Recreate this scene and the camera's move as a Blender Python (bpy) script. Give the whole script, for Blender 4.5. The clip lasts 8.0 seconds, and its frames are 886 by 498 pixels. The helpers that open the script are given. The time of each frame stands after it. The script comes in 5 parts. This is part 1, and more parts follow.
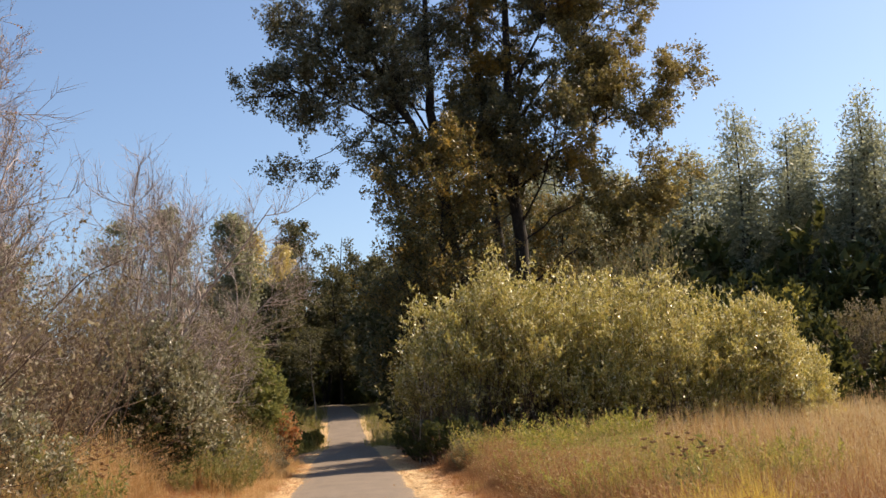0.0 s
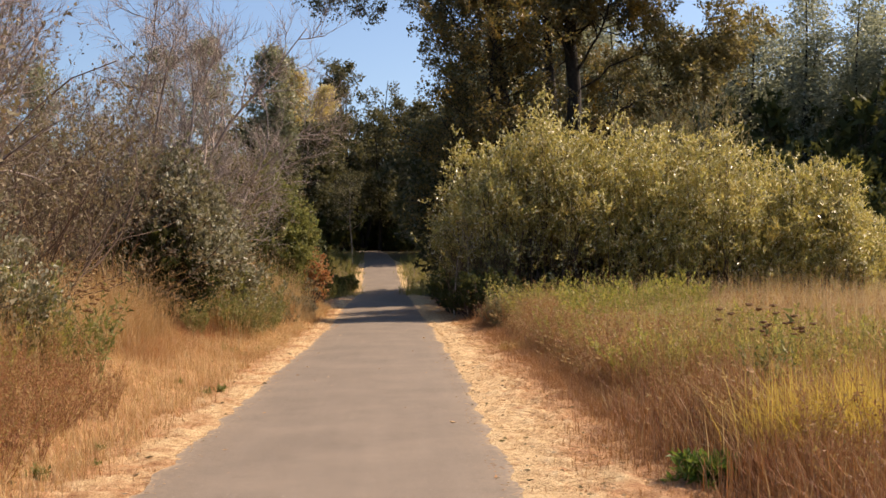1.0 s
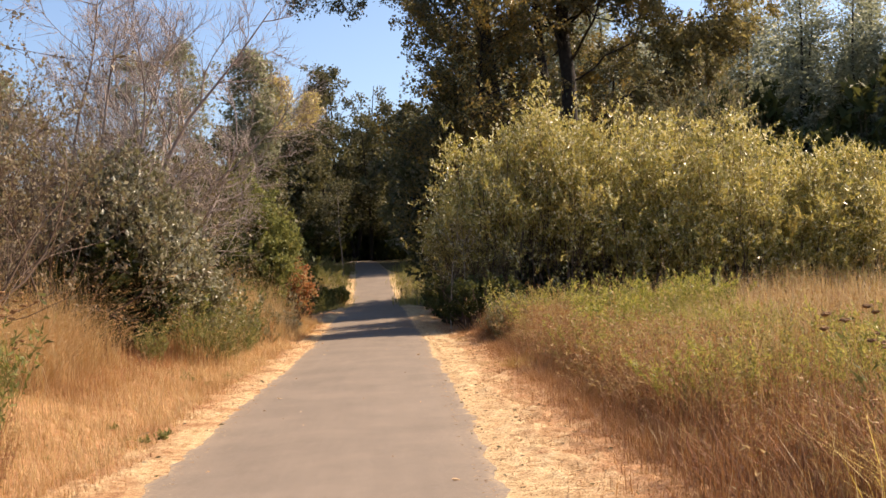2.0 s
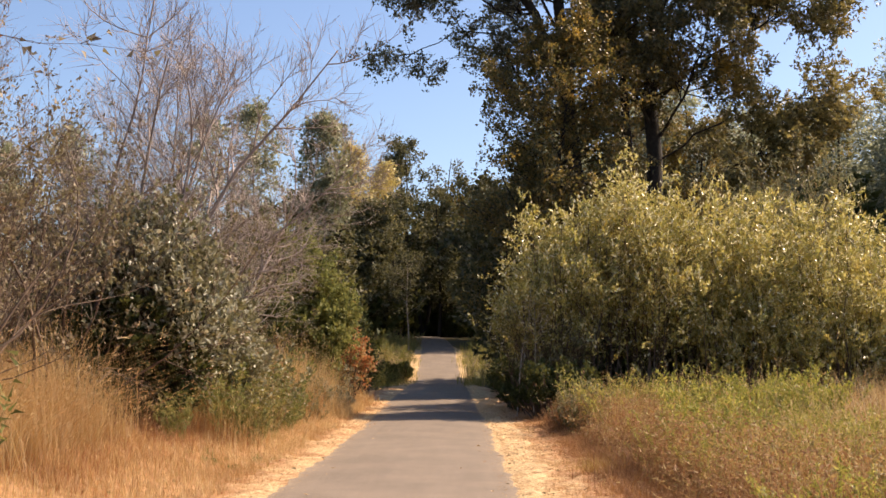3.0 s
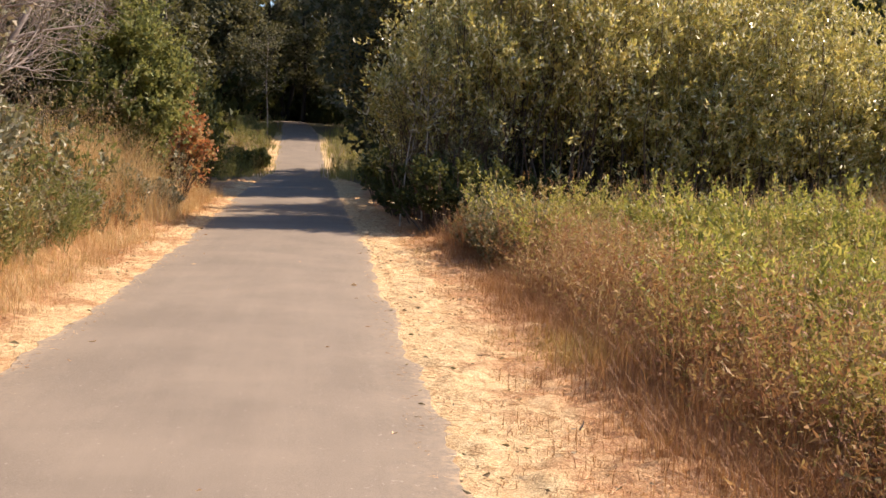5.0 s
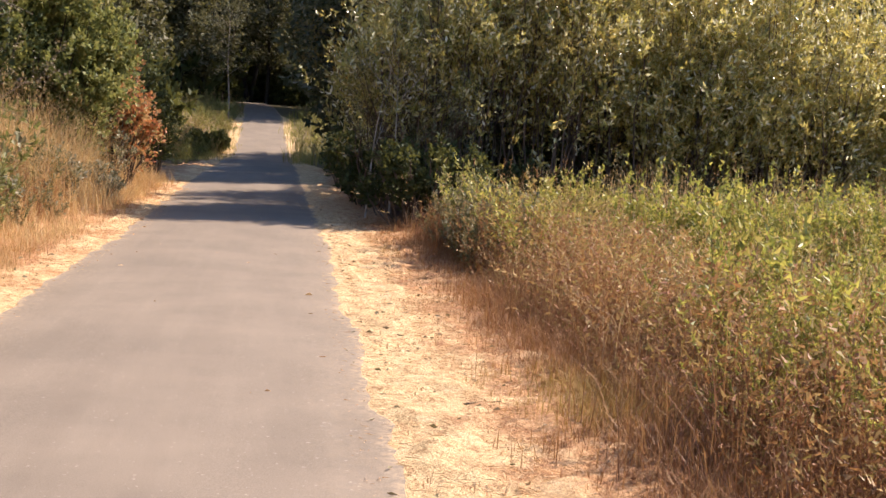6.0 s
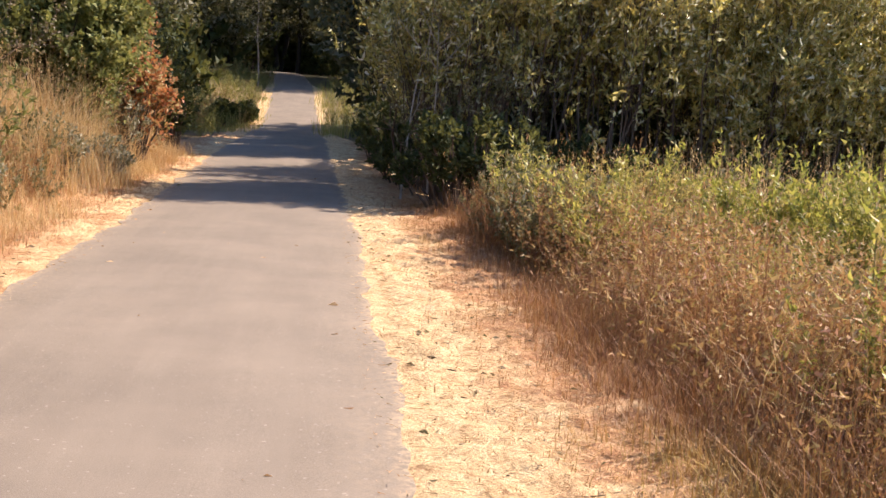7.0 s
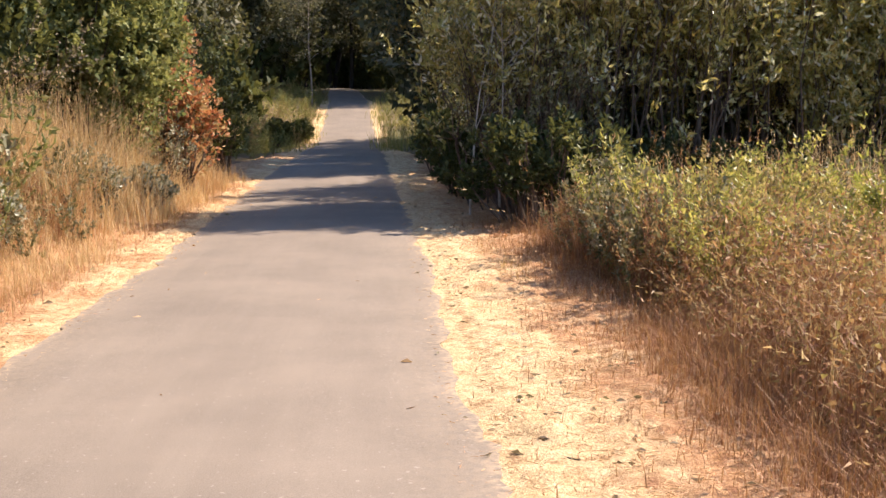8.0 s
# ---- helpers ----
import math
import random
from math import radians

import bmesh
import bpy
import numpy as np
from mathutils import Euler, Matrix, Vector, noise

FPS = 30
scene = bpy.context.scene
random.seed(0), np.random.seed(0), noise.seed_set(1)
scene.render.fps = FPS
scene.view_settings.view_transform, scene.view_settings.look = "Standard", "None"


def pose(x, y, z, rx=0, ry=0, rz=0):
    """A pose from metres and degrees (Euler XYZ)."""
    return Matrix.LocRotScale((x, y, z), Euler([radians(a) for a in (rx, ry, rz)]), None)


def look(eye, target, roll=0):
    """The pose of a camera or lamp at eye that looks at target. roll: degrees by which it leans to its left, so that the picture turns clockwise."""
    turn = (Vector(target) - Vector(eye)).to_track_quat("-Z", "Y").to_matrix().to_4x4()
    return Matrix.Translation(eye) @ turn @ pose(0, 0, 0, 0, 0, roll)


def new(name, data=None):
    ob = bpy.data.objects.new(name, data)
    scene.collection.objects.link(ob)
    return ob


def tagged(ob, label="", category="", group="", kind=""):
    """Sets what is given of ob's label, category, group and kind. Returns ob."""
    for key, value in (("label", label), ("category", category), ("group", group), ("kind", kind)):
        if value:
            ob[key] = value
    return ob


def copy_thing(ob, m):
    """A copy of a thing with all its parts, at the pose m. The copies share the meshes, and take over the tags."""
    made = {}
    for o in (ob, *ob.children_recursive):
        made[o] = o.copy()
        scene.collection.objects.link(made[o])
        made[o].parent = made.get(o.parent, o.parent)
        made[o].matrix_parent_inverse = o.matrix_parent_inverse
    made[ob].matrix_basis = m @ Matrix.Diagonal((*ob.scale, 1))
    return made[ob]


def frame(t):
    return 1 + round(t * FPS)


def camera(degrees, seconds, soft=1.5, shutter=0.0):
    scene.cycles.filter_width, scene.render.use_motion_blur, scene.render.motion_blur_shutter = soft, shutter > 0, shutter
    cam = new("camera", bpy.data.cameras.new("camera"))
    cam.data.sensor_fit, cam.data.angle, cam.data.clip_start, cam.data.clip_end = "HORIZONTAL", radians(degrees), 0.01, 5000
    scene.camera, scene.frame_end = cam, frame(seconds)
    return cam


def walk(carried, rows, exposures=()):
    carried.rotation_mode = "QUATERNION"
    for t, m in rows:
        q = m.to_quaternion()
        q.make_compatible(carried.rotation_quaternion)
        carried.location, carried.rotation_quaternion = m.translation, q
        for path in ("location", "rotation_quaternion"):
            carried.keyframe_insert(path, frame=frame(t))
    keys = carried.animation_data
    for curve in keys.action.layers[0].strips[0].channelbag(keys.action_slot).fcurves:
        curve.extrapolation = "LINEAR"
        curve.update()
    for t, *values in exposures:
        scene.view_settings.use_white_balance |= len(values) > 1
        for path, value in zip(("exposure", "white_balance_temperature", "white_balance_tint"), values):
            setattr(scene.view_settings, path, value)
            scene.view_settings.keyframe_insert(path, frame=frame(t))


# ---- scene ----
cam = camera(43.01, 8.0, soft=1.55)
ROWS = [
    (0.0, 0.343, -3.056, 1.635, -4.878, 8.268, -4.635),
    (0.5, 0.478, -1.957, 1.637, -3.928, 4.206, -2.290),
    (1.0, 0.524, -0.867, 1.613, -2.271, 0.896, -1.090),
    (1.2, 0.560, -0.341, 1.602, -2.283, 1.114, -1.184),
    (2.3, 0.694, 2.953, 1.576, -2.641, 1.467, -3.742),
    (2.5, 0.716, 3.453, 1.577, -1.768, 2.492, -2.563),
    (3.0, 0.779, 4.617, 1.590, 0.970, 5.389, 0.005),
    (3.5, 0.797, 5.826, 1.602, 2.197, 6.524, 0.080),
    (4.0, 0.784, 7.553, 1.610, -1.557, 3.984, -0.782),
    (4.2, 0.723, 8.704, 1.605, -2.169, 0.262, -0.443),
    (4.5, 0.685, 10.329, 1.597, -3.941, -2.864, 0.959),
    (4.7, 0.683, 11.020, 1.599, -4.931, -4.392, 1.604),
    (5.8, 0.832, 13.425, 1.590, -7.870, -5.640, 3.056),
    (6.0, 0.848, 13.855, 1.587, -7.907, -5.844, 2.989),
    (6.5, 0.906, 14.950, 1.577, -7.497, -6.468, 3.253),
    (7.0, 0.929, 15.955, 1.577, -6.369, -7.375, 3.284),
    (7.5, 0.926, 16.865, 1.555, -4.855, -8.727, 1.748),
    (8.0, 0.929, 17.713, 1.523, -3.082, -7.029, -0.523),
]
walk(cam, [(t, pose(x, y, z, 90 + pitch, 0, yaw) @ pose(0, 0, 0, 0, 0, roll)) for t, x, y, z, yaw, pitch, roll in ROWS],
     exposures=[(0.0, 0.77, 7000, 13), (0.5, 0.53, 7000, 16), (1.0, 0.69, 7000, 16), (2.5, 0.99, 7100, 17), (3.5, 0.93, 7150, 18), (4.0, 0.88, 7050, 17), (4.5, 0.97, 6900, 15), (6.0, 1.24, 6260, 16), (7.0, 1.31, 6220, 16), (8.0, 1.41, 6180, 15)])

# ---- light ----
SUN_AZ, SUN_EL = 68.0, 42.0      # degrees to the right of +y, degrees above the horizon
world = bpy.data.worlds.new("sky")
scene.world = world
world.use_nodes = True
wn = world.node_tree
wn.nodes.clear()
sky = wn.nodes.new("ShaderNodeTexSky")
sky.sky_type, sky.sun_disc = "NISHITA", False
sky.sun_elevation, sky.sun_rotation = radians(SUN_EL), radians(SUN_AZ)
sky.air_density, sky.dust_density, sky.ozone_density = 1.0, 1.0, 4.4
bg = wn.nodes.new("ShaderNodeBackground")
bg.inputs["Strength"].default_value = 0.104
wo = wn.nodes.new("ShaderNodeOutputWorld")
wn.links.new(sky.outputs[0], bg.inputs["Color"])
wn.links.new(bg.outputs[0], wo.inputs["Surface"])
sun = new("sun", bpy.data.lights.new("sun", "SUN"))
sun.data.energy, sun.data.angle, sun.data.color = 5.0, radians(0.55), (1.0, 0.86, 0.68)
sun.matrix_world = look((60 * math.sin(radians(SUN_AZ)) * math.cos(radians(SUN_EL)),
                         60 * math.cos(radians(SUN_AZ)) * math.cos(radians(SUN_EL)),
                         60 * math.sin(radians(SUN_EL))), (0, 0, 0))

# ---- materials ----


def material(name):
    m = bpy.data.materials.new(name)
    m.use_nodes = True
    m.node_tree.nodes.clear()
    return m, m.node_tree


def node(tree, kind, **values):
    n = tree.nodes.new(kind)
    for key, value in values.items():
        n.inputs[key].default_value = value
    return n


def ramp(tree, source, stops):
    r = tree.nodes.new("ShaderNodeValToRGB")
    els = r.color_ramp.elements
    while len(els) < len(stops):
        els.new(0.5)
    for e, (at, c) in zip(els, stops):
        e.position, e.color = at, (*c, 1)
    tree.links.new(source, r.inputs["Fac"])
    return r.outputs["Color"]


def mixed(tree, fac, a, b):
    m = tree.nodes.new("ShaderNodeMix")
    m.data_type = "RGBA"
    if isinstance(fac, float):
        m.inputs[0].default_value = fac
    else:
        tree.links.new(fac, m.inputs[0])
    for sock, v in ((m.inputs[6], a), (m.inputs[7], b)):
        if isinstance(v, tuple):
            sock.default_value = (*v, 1)
        else:
            tree.links.new(v, sock)
    return m.outputs[2]


def noise_out(tree, scale, detail=3.0, rough=0.6, coords="Object"):
    tc = tree.nodes.new("ShaderNodeTexCoord")
    n = node(tree, "ShaderNodeTexNoise", Scale=scale, Detail=detail, Roughness=rough)
    tree.links.new(tc.outputs[coords], n.inputs["Vector"])
    return n.outputs["Fac"]


def leaf_material(name, shades, patch=None, patch_scale=0.4, patch_from=0.55, through_light=0.4, rough=0.42, spec=0.5, turned=None):
    """Thin leaves: each its own shade, with clumps turned to the patch colours, and light coming through."""
    m, t = material(name)
    geo = t.nodes.new("ShaderNodeNewGeometry")
    n = len(shades)
    col = ramp(t, geo.outputs["Random Per Island"], [(i / max(1, n - 1), c) for i, c in enumerate(shades)])
    if patch:
        spot = ramp(t, noise_out(t, patch_scale, 2.0), [(patch_from, (0, 0, 0)), (patch_from + 0.12, (1, 1, 1))])
        gold = ramp(t, geo.outputs["Random Per Island"], [(i / max(1, len(patch) - 1), c) for i, c in enumerate(patch)])
        col = mixed(t, spot, col, gold)
    if turned:
        own = t.nodes.new("ShaderNodeObjectInfo")
        dry = ramp(t, geo.outputs["Random Per Island"], [(i / max(1, len(turned) - 1), c) for i, c in enumerate(turned)])
        col = mixed(t, ramp(t, own.outputs["Random"], [(0.6, (0, 0, 0)), (1.0, (0.8, 0.8, 0.8))]), col, dry)
    b = node(t, "ShaderNodeBsdfPrincipled", Roughness=rough)
    b.inputs["Specular IOR Level"].default_value = spec
    t.links.new(col, b.inputs["Base Color"])
    tr = t.nodes.new("ShaderNodeBsdfTranslucent")
    t.links.new(mixed(t, 0.25, col, (0.30, 0.25, 0.05)), tr.inputs["Color"])
    mx = t.nodes.new("ShaderNodeMixShader")
    mx.inputs[0].default_value = through_light
    t.links.new(b.outputs[0], mx.inputs[1])
    t.links.new(tr.outputs[0], mx.inputs[2])
    out = t.nodes.new("ShaderNodeOutputMaterial")
    t.links.new(mx.outputs[0], out.inputs["Surface"])
    return m


def rough_material(name, stops, scale, bump_scale=20.0, bump=0.4, rough=0.9, second=None, second_scale=0.5):
    """Earth, bark, asphalt: two scales of stain and a bump."""
    m, t = material(name)
    col = ramp(t, noise_out(t, scale, 6.0, 0.65), stops)
    if second:
        fac = ramp(t, noise_out(t, second_scale, 3.0), [(0.4, (0, 0, 0)), (0.65, (1, 1, 1))])
        col = mixed(t, fac, col, second)
    b = node(t, "ShaderNodeBsdfPrincipled", Roughness=rough)
    b.inputs["Specular IOR Level"].default_value = 0.25
    t.links.new(col, b.inputs["Base Color"])
    bp = node(t, "ShaderNodeBump", Strength=bump, Distance=0.02)
    t.links.new(noise_out(t, bump_scale, 5.0), bp.inputs["Height"])
    t.links.new(bp.outputs[0], b.inputs["Normal"])
    out = t.nodes.new("ShaderNodeOutputMaterial")
    t.links.new(b.outputs[0], out.inputs["Surface"])
    return m


def asphalt_material():
    m, t = material("asphalt")
    fine = ramp(t, noise_out(t, 160.0, 4.0, 0.7), [(0.32, (0.106, 0.083, 0.063)), (0.68, (0.231, 0.185, 0.142))])
    wear = ramp(t, noise_out(t, 0.9, 5.0, 0.6), [(0.35, (0, 0, 0)), (0.7, (1, 1, 1))])
    col = mixed(t, wear, fine, mixed(t, 0.5, fine, (0.266, 0.209, 0.158)))
    coords = t.nodes.new("ShaderNodeTexCoord")
    drawn = node(t, "ShaderNodeMapping", Scale=(5.0, 0.35, 1.0))
    t.links.new(coords.outputs["Object"], drawn.inputs["Vector"])
    tracks = node(t, "ShaderNodeTexNoise", Scale=1.0, Detail=5.0, Roughness=0.65)
    t.links.new(drawn.outputs[0], tracks.inputs["Vector"])
    col = mixed(t, ramp(t, tracks.outputs["Fac"], [(0.42, (0, 0, 0)), (0.72, (0.13, 0.13, 0.13))]), col, (0.33, 0.27, 0.21))
    specks = ramp(t, noise_out(t, 34.0, 1.0), [(0.70, (0, 0, 0)), (0.74, (1, 1, 1))])
    col = mixed(t, specks, col, mixed(t, 0.6, col, (0.34, 0.29, 0.24)))
    at = t.nodes.new("ShaderNodeAttribute")
    at.attribute_name = "worn"
    mul = t.nodes.new("ShaderNodeMath")
    mul.operation = "MULTIPLY"
    t.links.new(at.outputs["Fac"], mul.inputs[0])
    t.links.new(ramp(t, noise_out(t, 22.0, 5.0), [(0.38, (0, 0, 0)), (0.62, (0.7, 0.7, 0.7))]), mul.inputs[1])
    col = mixed(t, mul.outputs[0], col, (0.50, 0.36, 0.22))
    b = node(t, "ShaderNodeBsdfPrincipled", Roughness=0.85)
    b.inputs["Specular IOR Level"].default_value = 0.3
    t.links.new(col, b.inputs["Base Color"])
    bp = node(t, "ShaderNodeBump", Strength=0.35, Distance=0.004)
    t.links.new(noise_out(t, 120.0, 4.0), bp.inputs["Height"])
    t.links.new(bp.outputs[0], b.inputs["Normal"])
    out = t.nodes.new("ShaderNodeOutputMaterial")
    t.links.new(b.outputs[0], out.inputs["Surface"])
    return m


ASPHALT = asphalt_material()
EARTH = rough_material("earth", [(0.3, (0.09, 0.055, 0.03)), (0.55, (0.16, 0.10, 0.055)), (0.75, (0.26, 0.17, 0.09))], 1.6, 30.0, 0.8,
                       second=(0.11, 0.10, 0.04), second_scale=0.12)


def straw_material():
    """Matted dead grass: bleached where feet keep it short, browner towards the standing grass."""
    m, t = material("straw_covered_earth")
    at = t.nodes.new("ShaderNodeAttribute")
    at.attribute_name = "bleached"
    clump = noise_out(t, 9.0, 6.0, 0.7)
    tan = ramp(t, clump, [(0.3, (0.27, 0.115, 0.05)), (0.5, (0.51, 0.28, 0.13)), (0.7, (0.68, 0.44, 0.24))])
    pale = ramp(t, clump, [(0.3, (0.38, 0.21, 0.10)), (0.45, (0.66, 0.46, 0.24)), (0.7, (0.82, 0.65, 0.39))])
    patchy = t.nodes.new("ShaderNodeMath")
    patchy.operation = "MULTIPLY_ADD"
    t.links.new(ramp(t, noise_out(t, 1.7, 4.0, 0.6), [(0.35, (0, 0, 0)), (0.65, (1, 1, 1))]), patchy.inputs[0])
    patchy.inputs[1].default_value = 0.8
    t.links.new(at.outputs["Fac"], patchy.inputs[2])
    col = mixed(t, ramp(t, patchy.outputs[0], [(0.5, (0, 0, 0)), (1.0, (1, 1, 1))]), tan, pale)
    fibres = ramp(t, noise_out(t, 70.0, 5.0, 0.75), [(0.38, (0.42, 0.34, 0.28)), (0.58, (1, 1, 1))])
    mul = t.nodes.new("ShaderNodeMix")
    mul.data_type, mul.blend_type = "RGBA", "MULTIPLY"
    mul.inputs[0].default_value = 0.8
    t.links.new(col, mul.inputs[6])
    t.links.new(fibres, mul.inputs[7])
    b = node(t, "ShaderNodeBsdfPrincipled", Roughness=0.8)
    b.inputs["Specular IOR Level"].default_value = 0.25
    t.links.new(mul.outputs[2], b.inputs["Base Color"])
    bp = node(t, "ShaderNodeBump", Strength=1.0, Distance=0.02)
    t.links.new(noise_out(t, 55.0, 6.0, 0.7), bp.inputs["Height"])
    t.links.new(bp.outputs[0], b.inputs["Normal"])
    out = t.nodes.new("ShaderNodeOutputMaterial")
    t.links.new(b.outputs[0], out.inputs["Surface"])
    return m


STRAW_EARTH = straw_material()
# bark darkened to near black for the shade of the crowns
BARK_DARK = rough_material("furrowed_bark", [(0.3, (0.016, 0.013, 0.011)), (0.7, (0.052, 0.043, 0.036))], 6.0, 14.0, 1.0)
BARK_GREY = rough_material("grey_bark", [(0.3, (0.16, 0.13, 0.10)), (0.7, (0.34, 0.29, 0.24))], 9.0, 25.0, 0.6)
BARK_PALE = rough_material("pale_bark", [(0.3, (0.30, 0.26, 0.20)), (0.7, (0.52, 0.47, 0.40))], 9.0, 25.0, 0.5)
TWIG_BROWN = rough_material("brown_twigs", [(0.3, (0.07, 0.048, 0.034)), (0.7, (0.185, 0.13, 0.094))], 3.0, 30.0, 0.3)
TWIG_PINK = rough_material("pinkish_twigs", [(0.3, (0.19, 0.15, 0.13)), (0.7, (0.42, 0.35, 0.31))], 2.0, 30.0, 0.3)

# the palest willow shade paints glints of light on single leaves
WILLOW_LEAF = leaf_material("willow_leaves", [(0.13, 0.125, 0.035), (0.31, 0.29, 0.075), (0.54, 0.48, 0.13), (0.46, 0.34, 0.09), (0.72, 0.62, 0.23), (0.90, 0.86, 0.68)],
                            [(0.56, 0.41, 0.10), (0.66, 0.52, 0.14)], 0.55, 0.60, 0.46, 0.34, 0.85)
TWIG_DARK = rough_material("dark_brown_stems", [(0.3, (0.030, 0.021, 0.015)), (0.7, (0.085, 0.06, 0.042))], 3.0, 30.0, 0.3)
COTTON_LEAF = leaf_material("cottonwood_leaves", [(0.045, 0.05, 0.028), (0.08, 0.08, 0.04), (0.13, 0.11, 0.05), (0.22, 0.17, 0.075)],
                            [(0.24, 0.14, 0.025), (0.38, 0.22, 0.04), (0.18, 0.13, 0.035)], 0.26, 0.52, 0.42, 0.45, 0.5)
COTTON_GREY = leaf_material("dull_cottonwood_leaves", [(0.045, 0.05, 0.03), (0.085, 0.085, 0.05), (0.14, 0.13, 0.075), (0.28, 0.25, 0.16)],
                            [(0.16, 0.12, 0.04), (0.10, 0.095, 0.05)], 0.3, 0.58, 0.36, 0.45, 0.5)
BRONZE_LEAF = leaf_material("bronze_cottonwood_leaves", [(0.05, 0.055, 0.02), (0.10, 0.085, 0.03), (0.18, 0.12, 0.036), (0.30, 0.19, 0.05)],
                            [(0.40, 0.23, 0.035), (0.50, 0.31, 0.06)], 0.5, 0.58, 0.42, 0.4)
# sunlight on the outer cottonwood leaves is put into this golden tone
SUNLIT_OLIVE_LEAF = leaf_material("sunlit_olive_cottonwood_leaves", [(0.07, 0.065, 0.028), (0.15, 0.125, 0.045), (0.26, 0.20, 0.07), (0.38, 0.30, 0.12)],
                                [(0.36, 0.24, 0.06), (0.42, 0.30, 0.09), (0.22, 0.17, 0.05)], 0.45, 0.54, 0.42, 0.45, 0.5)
GOLD_LEAF = leaf_material("golden_leaves", [(0.52, 0.41, 0.13), (0.64, 0.52, 0.19), (0.72, 0.61, 0.30)], None, 0.4, 0.5, 0.45)
POPLAR_LEAF = leaf_material("silvery_poplar_leaves", [(0.13, 0.145, 0.08), (0.22, 0.235, 0.14), (0.32, 0.33, 0.21), (0.44, 0.44, 0.31)],
                            [(0.26, 0.24, 0.11), (0.34, 0.31, 0.16)], 0.3, 0.60, 0.42, 0.45, 0.5)
# leaf tones paled and greyed to carry the haze of the distance
FOREST_LEAF = leaf_material("hazed_forest_leaves", [(0.12, 0.145, 0.105), (0.20, 0.23, 0.17), (0.30, 0.325, 0.245), (0.43, 0.45, 0.35)],
                            [(0.38, 0.39, 0.23), (0.30, 0.33, 0.20)], 0.12, 0.56, 0.6, 0.45, 0.4)
# olive dulled by the shade these trees stand in
SHADE_LEAF = leaf_material("shaded_olive_leaves", [(0.030, 0.038, 0.018), (0.06, 0.066, 0.032), (0.12, 0.115, 0.062), (0.22, 0.20, 0.13)],
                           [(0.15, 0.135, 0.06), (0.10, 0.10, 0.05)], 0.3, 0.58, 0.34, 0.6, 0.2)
# dark green with the shade of thicket and underwood put into it
DARK_SHADED_LEAF = leaf_material("dark_shaded_green_leaves", [(0.025, 0.04, 0.014), (0.05, 0.066, 0.022), (0.09, 0.10, 0.035)],
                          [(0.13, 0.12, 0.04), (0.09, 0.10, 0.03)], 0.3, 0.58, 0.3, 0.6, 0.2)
GREEN_LEAF = leaf_material("fresh_green_leaves", [(0.09, 0.11, 0.035), (0.16, 0.185, 0.055), (0.25, 0.26, 0.08), (0.34, 0.32, 0.12)],
                           [(0.30, 0.24, 0.08), (0.34, 0.29, 0.11)], 0.8, 0.60, 0.42, 0.55, 0.25)
GREEN_WEED_LEAF = leaf_material("green_weed_leaves", [(0.08, 0.10, 0.03), (0.15, 0.17, 0.05), (0.25, 0.25, 0.08), (0.36, 0.31, 0.12)],
                                [(0.30, 0.20, 0.08), (0.34, 0.27, 0.10)], 0.9, 0.54, 0.4, 0.55, 0.3, [(0.24, 0.11, 0.055), (0.38, 0.22, 0.10), (0.46, 0.34, 0.15)])
BRAMBLE_LEAF = leaf_material("bramble_leaves", [(0.07, 0.075, 0.03), (0.13, 0.13, 0.06), (0.22, 0.20, 0.10), (0.36, 0.32, 0.19), (0.21, 0.13, 0.06)],
                             [(0.26, 0.16, 0.06), (0.16, 0.15, 0.07)], 1.2, 0.56, 0.34, 0.48, 0.4)
RED_LEAF = leaf_material("rust_red_leaves", [(0.34, 0.10, 0.05), (0.48, 0.17, 0.07), (0.60, 0.30, 0.14), (0.26, 0.22, 0.08), (0.60, 0.42, 0.22)], None, 1, 0.5, 0.4, 0.5, 0.3)
SILVER_BUSH_LEAF = leaf_material("grey_green_bush_leaves", [(0.09, 0.09, 0.045), (0.18, 0.17, 0.095), (0.31, 0.295, 0.19), (0.50, 0.475, 0.36)],
                                 [(0.10, 0.10, 0.045), (0.24, 0.21, 0.12)], 0.9, 0.55, 0.3, 0.42, 0.5)
BROWN_LEAF = leaf_material("withered_brown_leaves", [(0.12, 0.085, 0.052), (0.20, 0.15, 0.095), (0.36, 0.30, 0.21), (0.15, 0.135, 0.065)],
                           [(0.13, 0.125, 0.05), (0.24, 0.20, 0.09)], 0.6, 0.56, 0.32, 0.6, 0.25)
WEED_LEAF = leaf_material("yellow_green_weeds", [(0.15, 0.17, 0.035), (0.33, 0.325, 0.065), (0.55, 0.49, 0.115), (0.46, 0.35, 0.11)],
                          [(0.12, 0.15, 0.04), (0.38, 0.24, 0.09), (0.28, 0.18, 0.07)], 0.8, 0.60, 0.5, 0.5, 0.35, [(0.20, 0.11, 0.06), (0.34, 0.20, 0.10), (0.46, 0.33, 0.17)])
ROD_LEAF = leaf_material("green_goldenrod_leaves", [(0.135, 0.168, 0.034), (0.30, 0.31, 0.056), (0.49, 0.45, 0.095), (0.50, 0.38, 0.12)],
                        [(0.14, 0.16, 0.045), (0.36, 0.25, 0.09), (0.30, 0.21, 0.08)], 0.7, 0.62, 0.45, 0.5, 0.4)
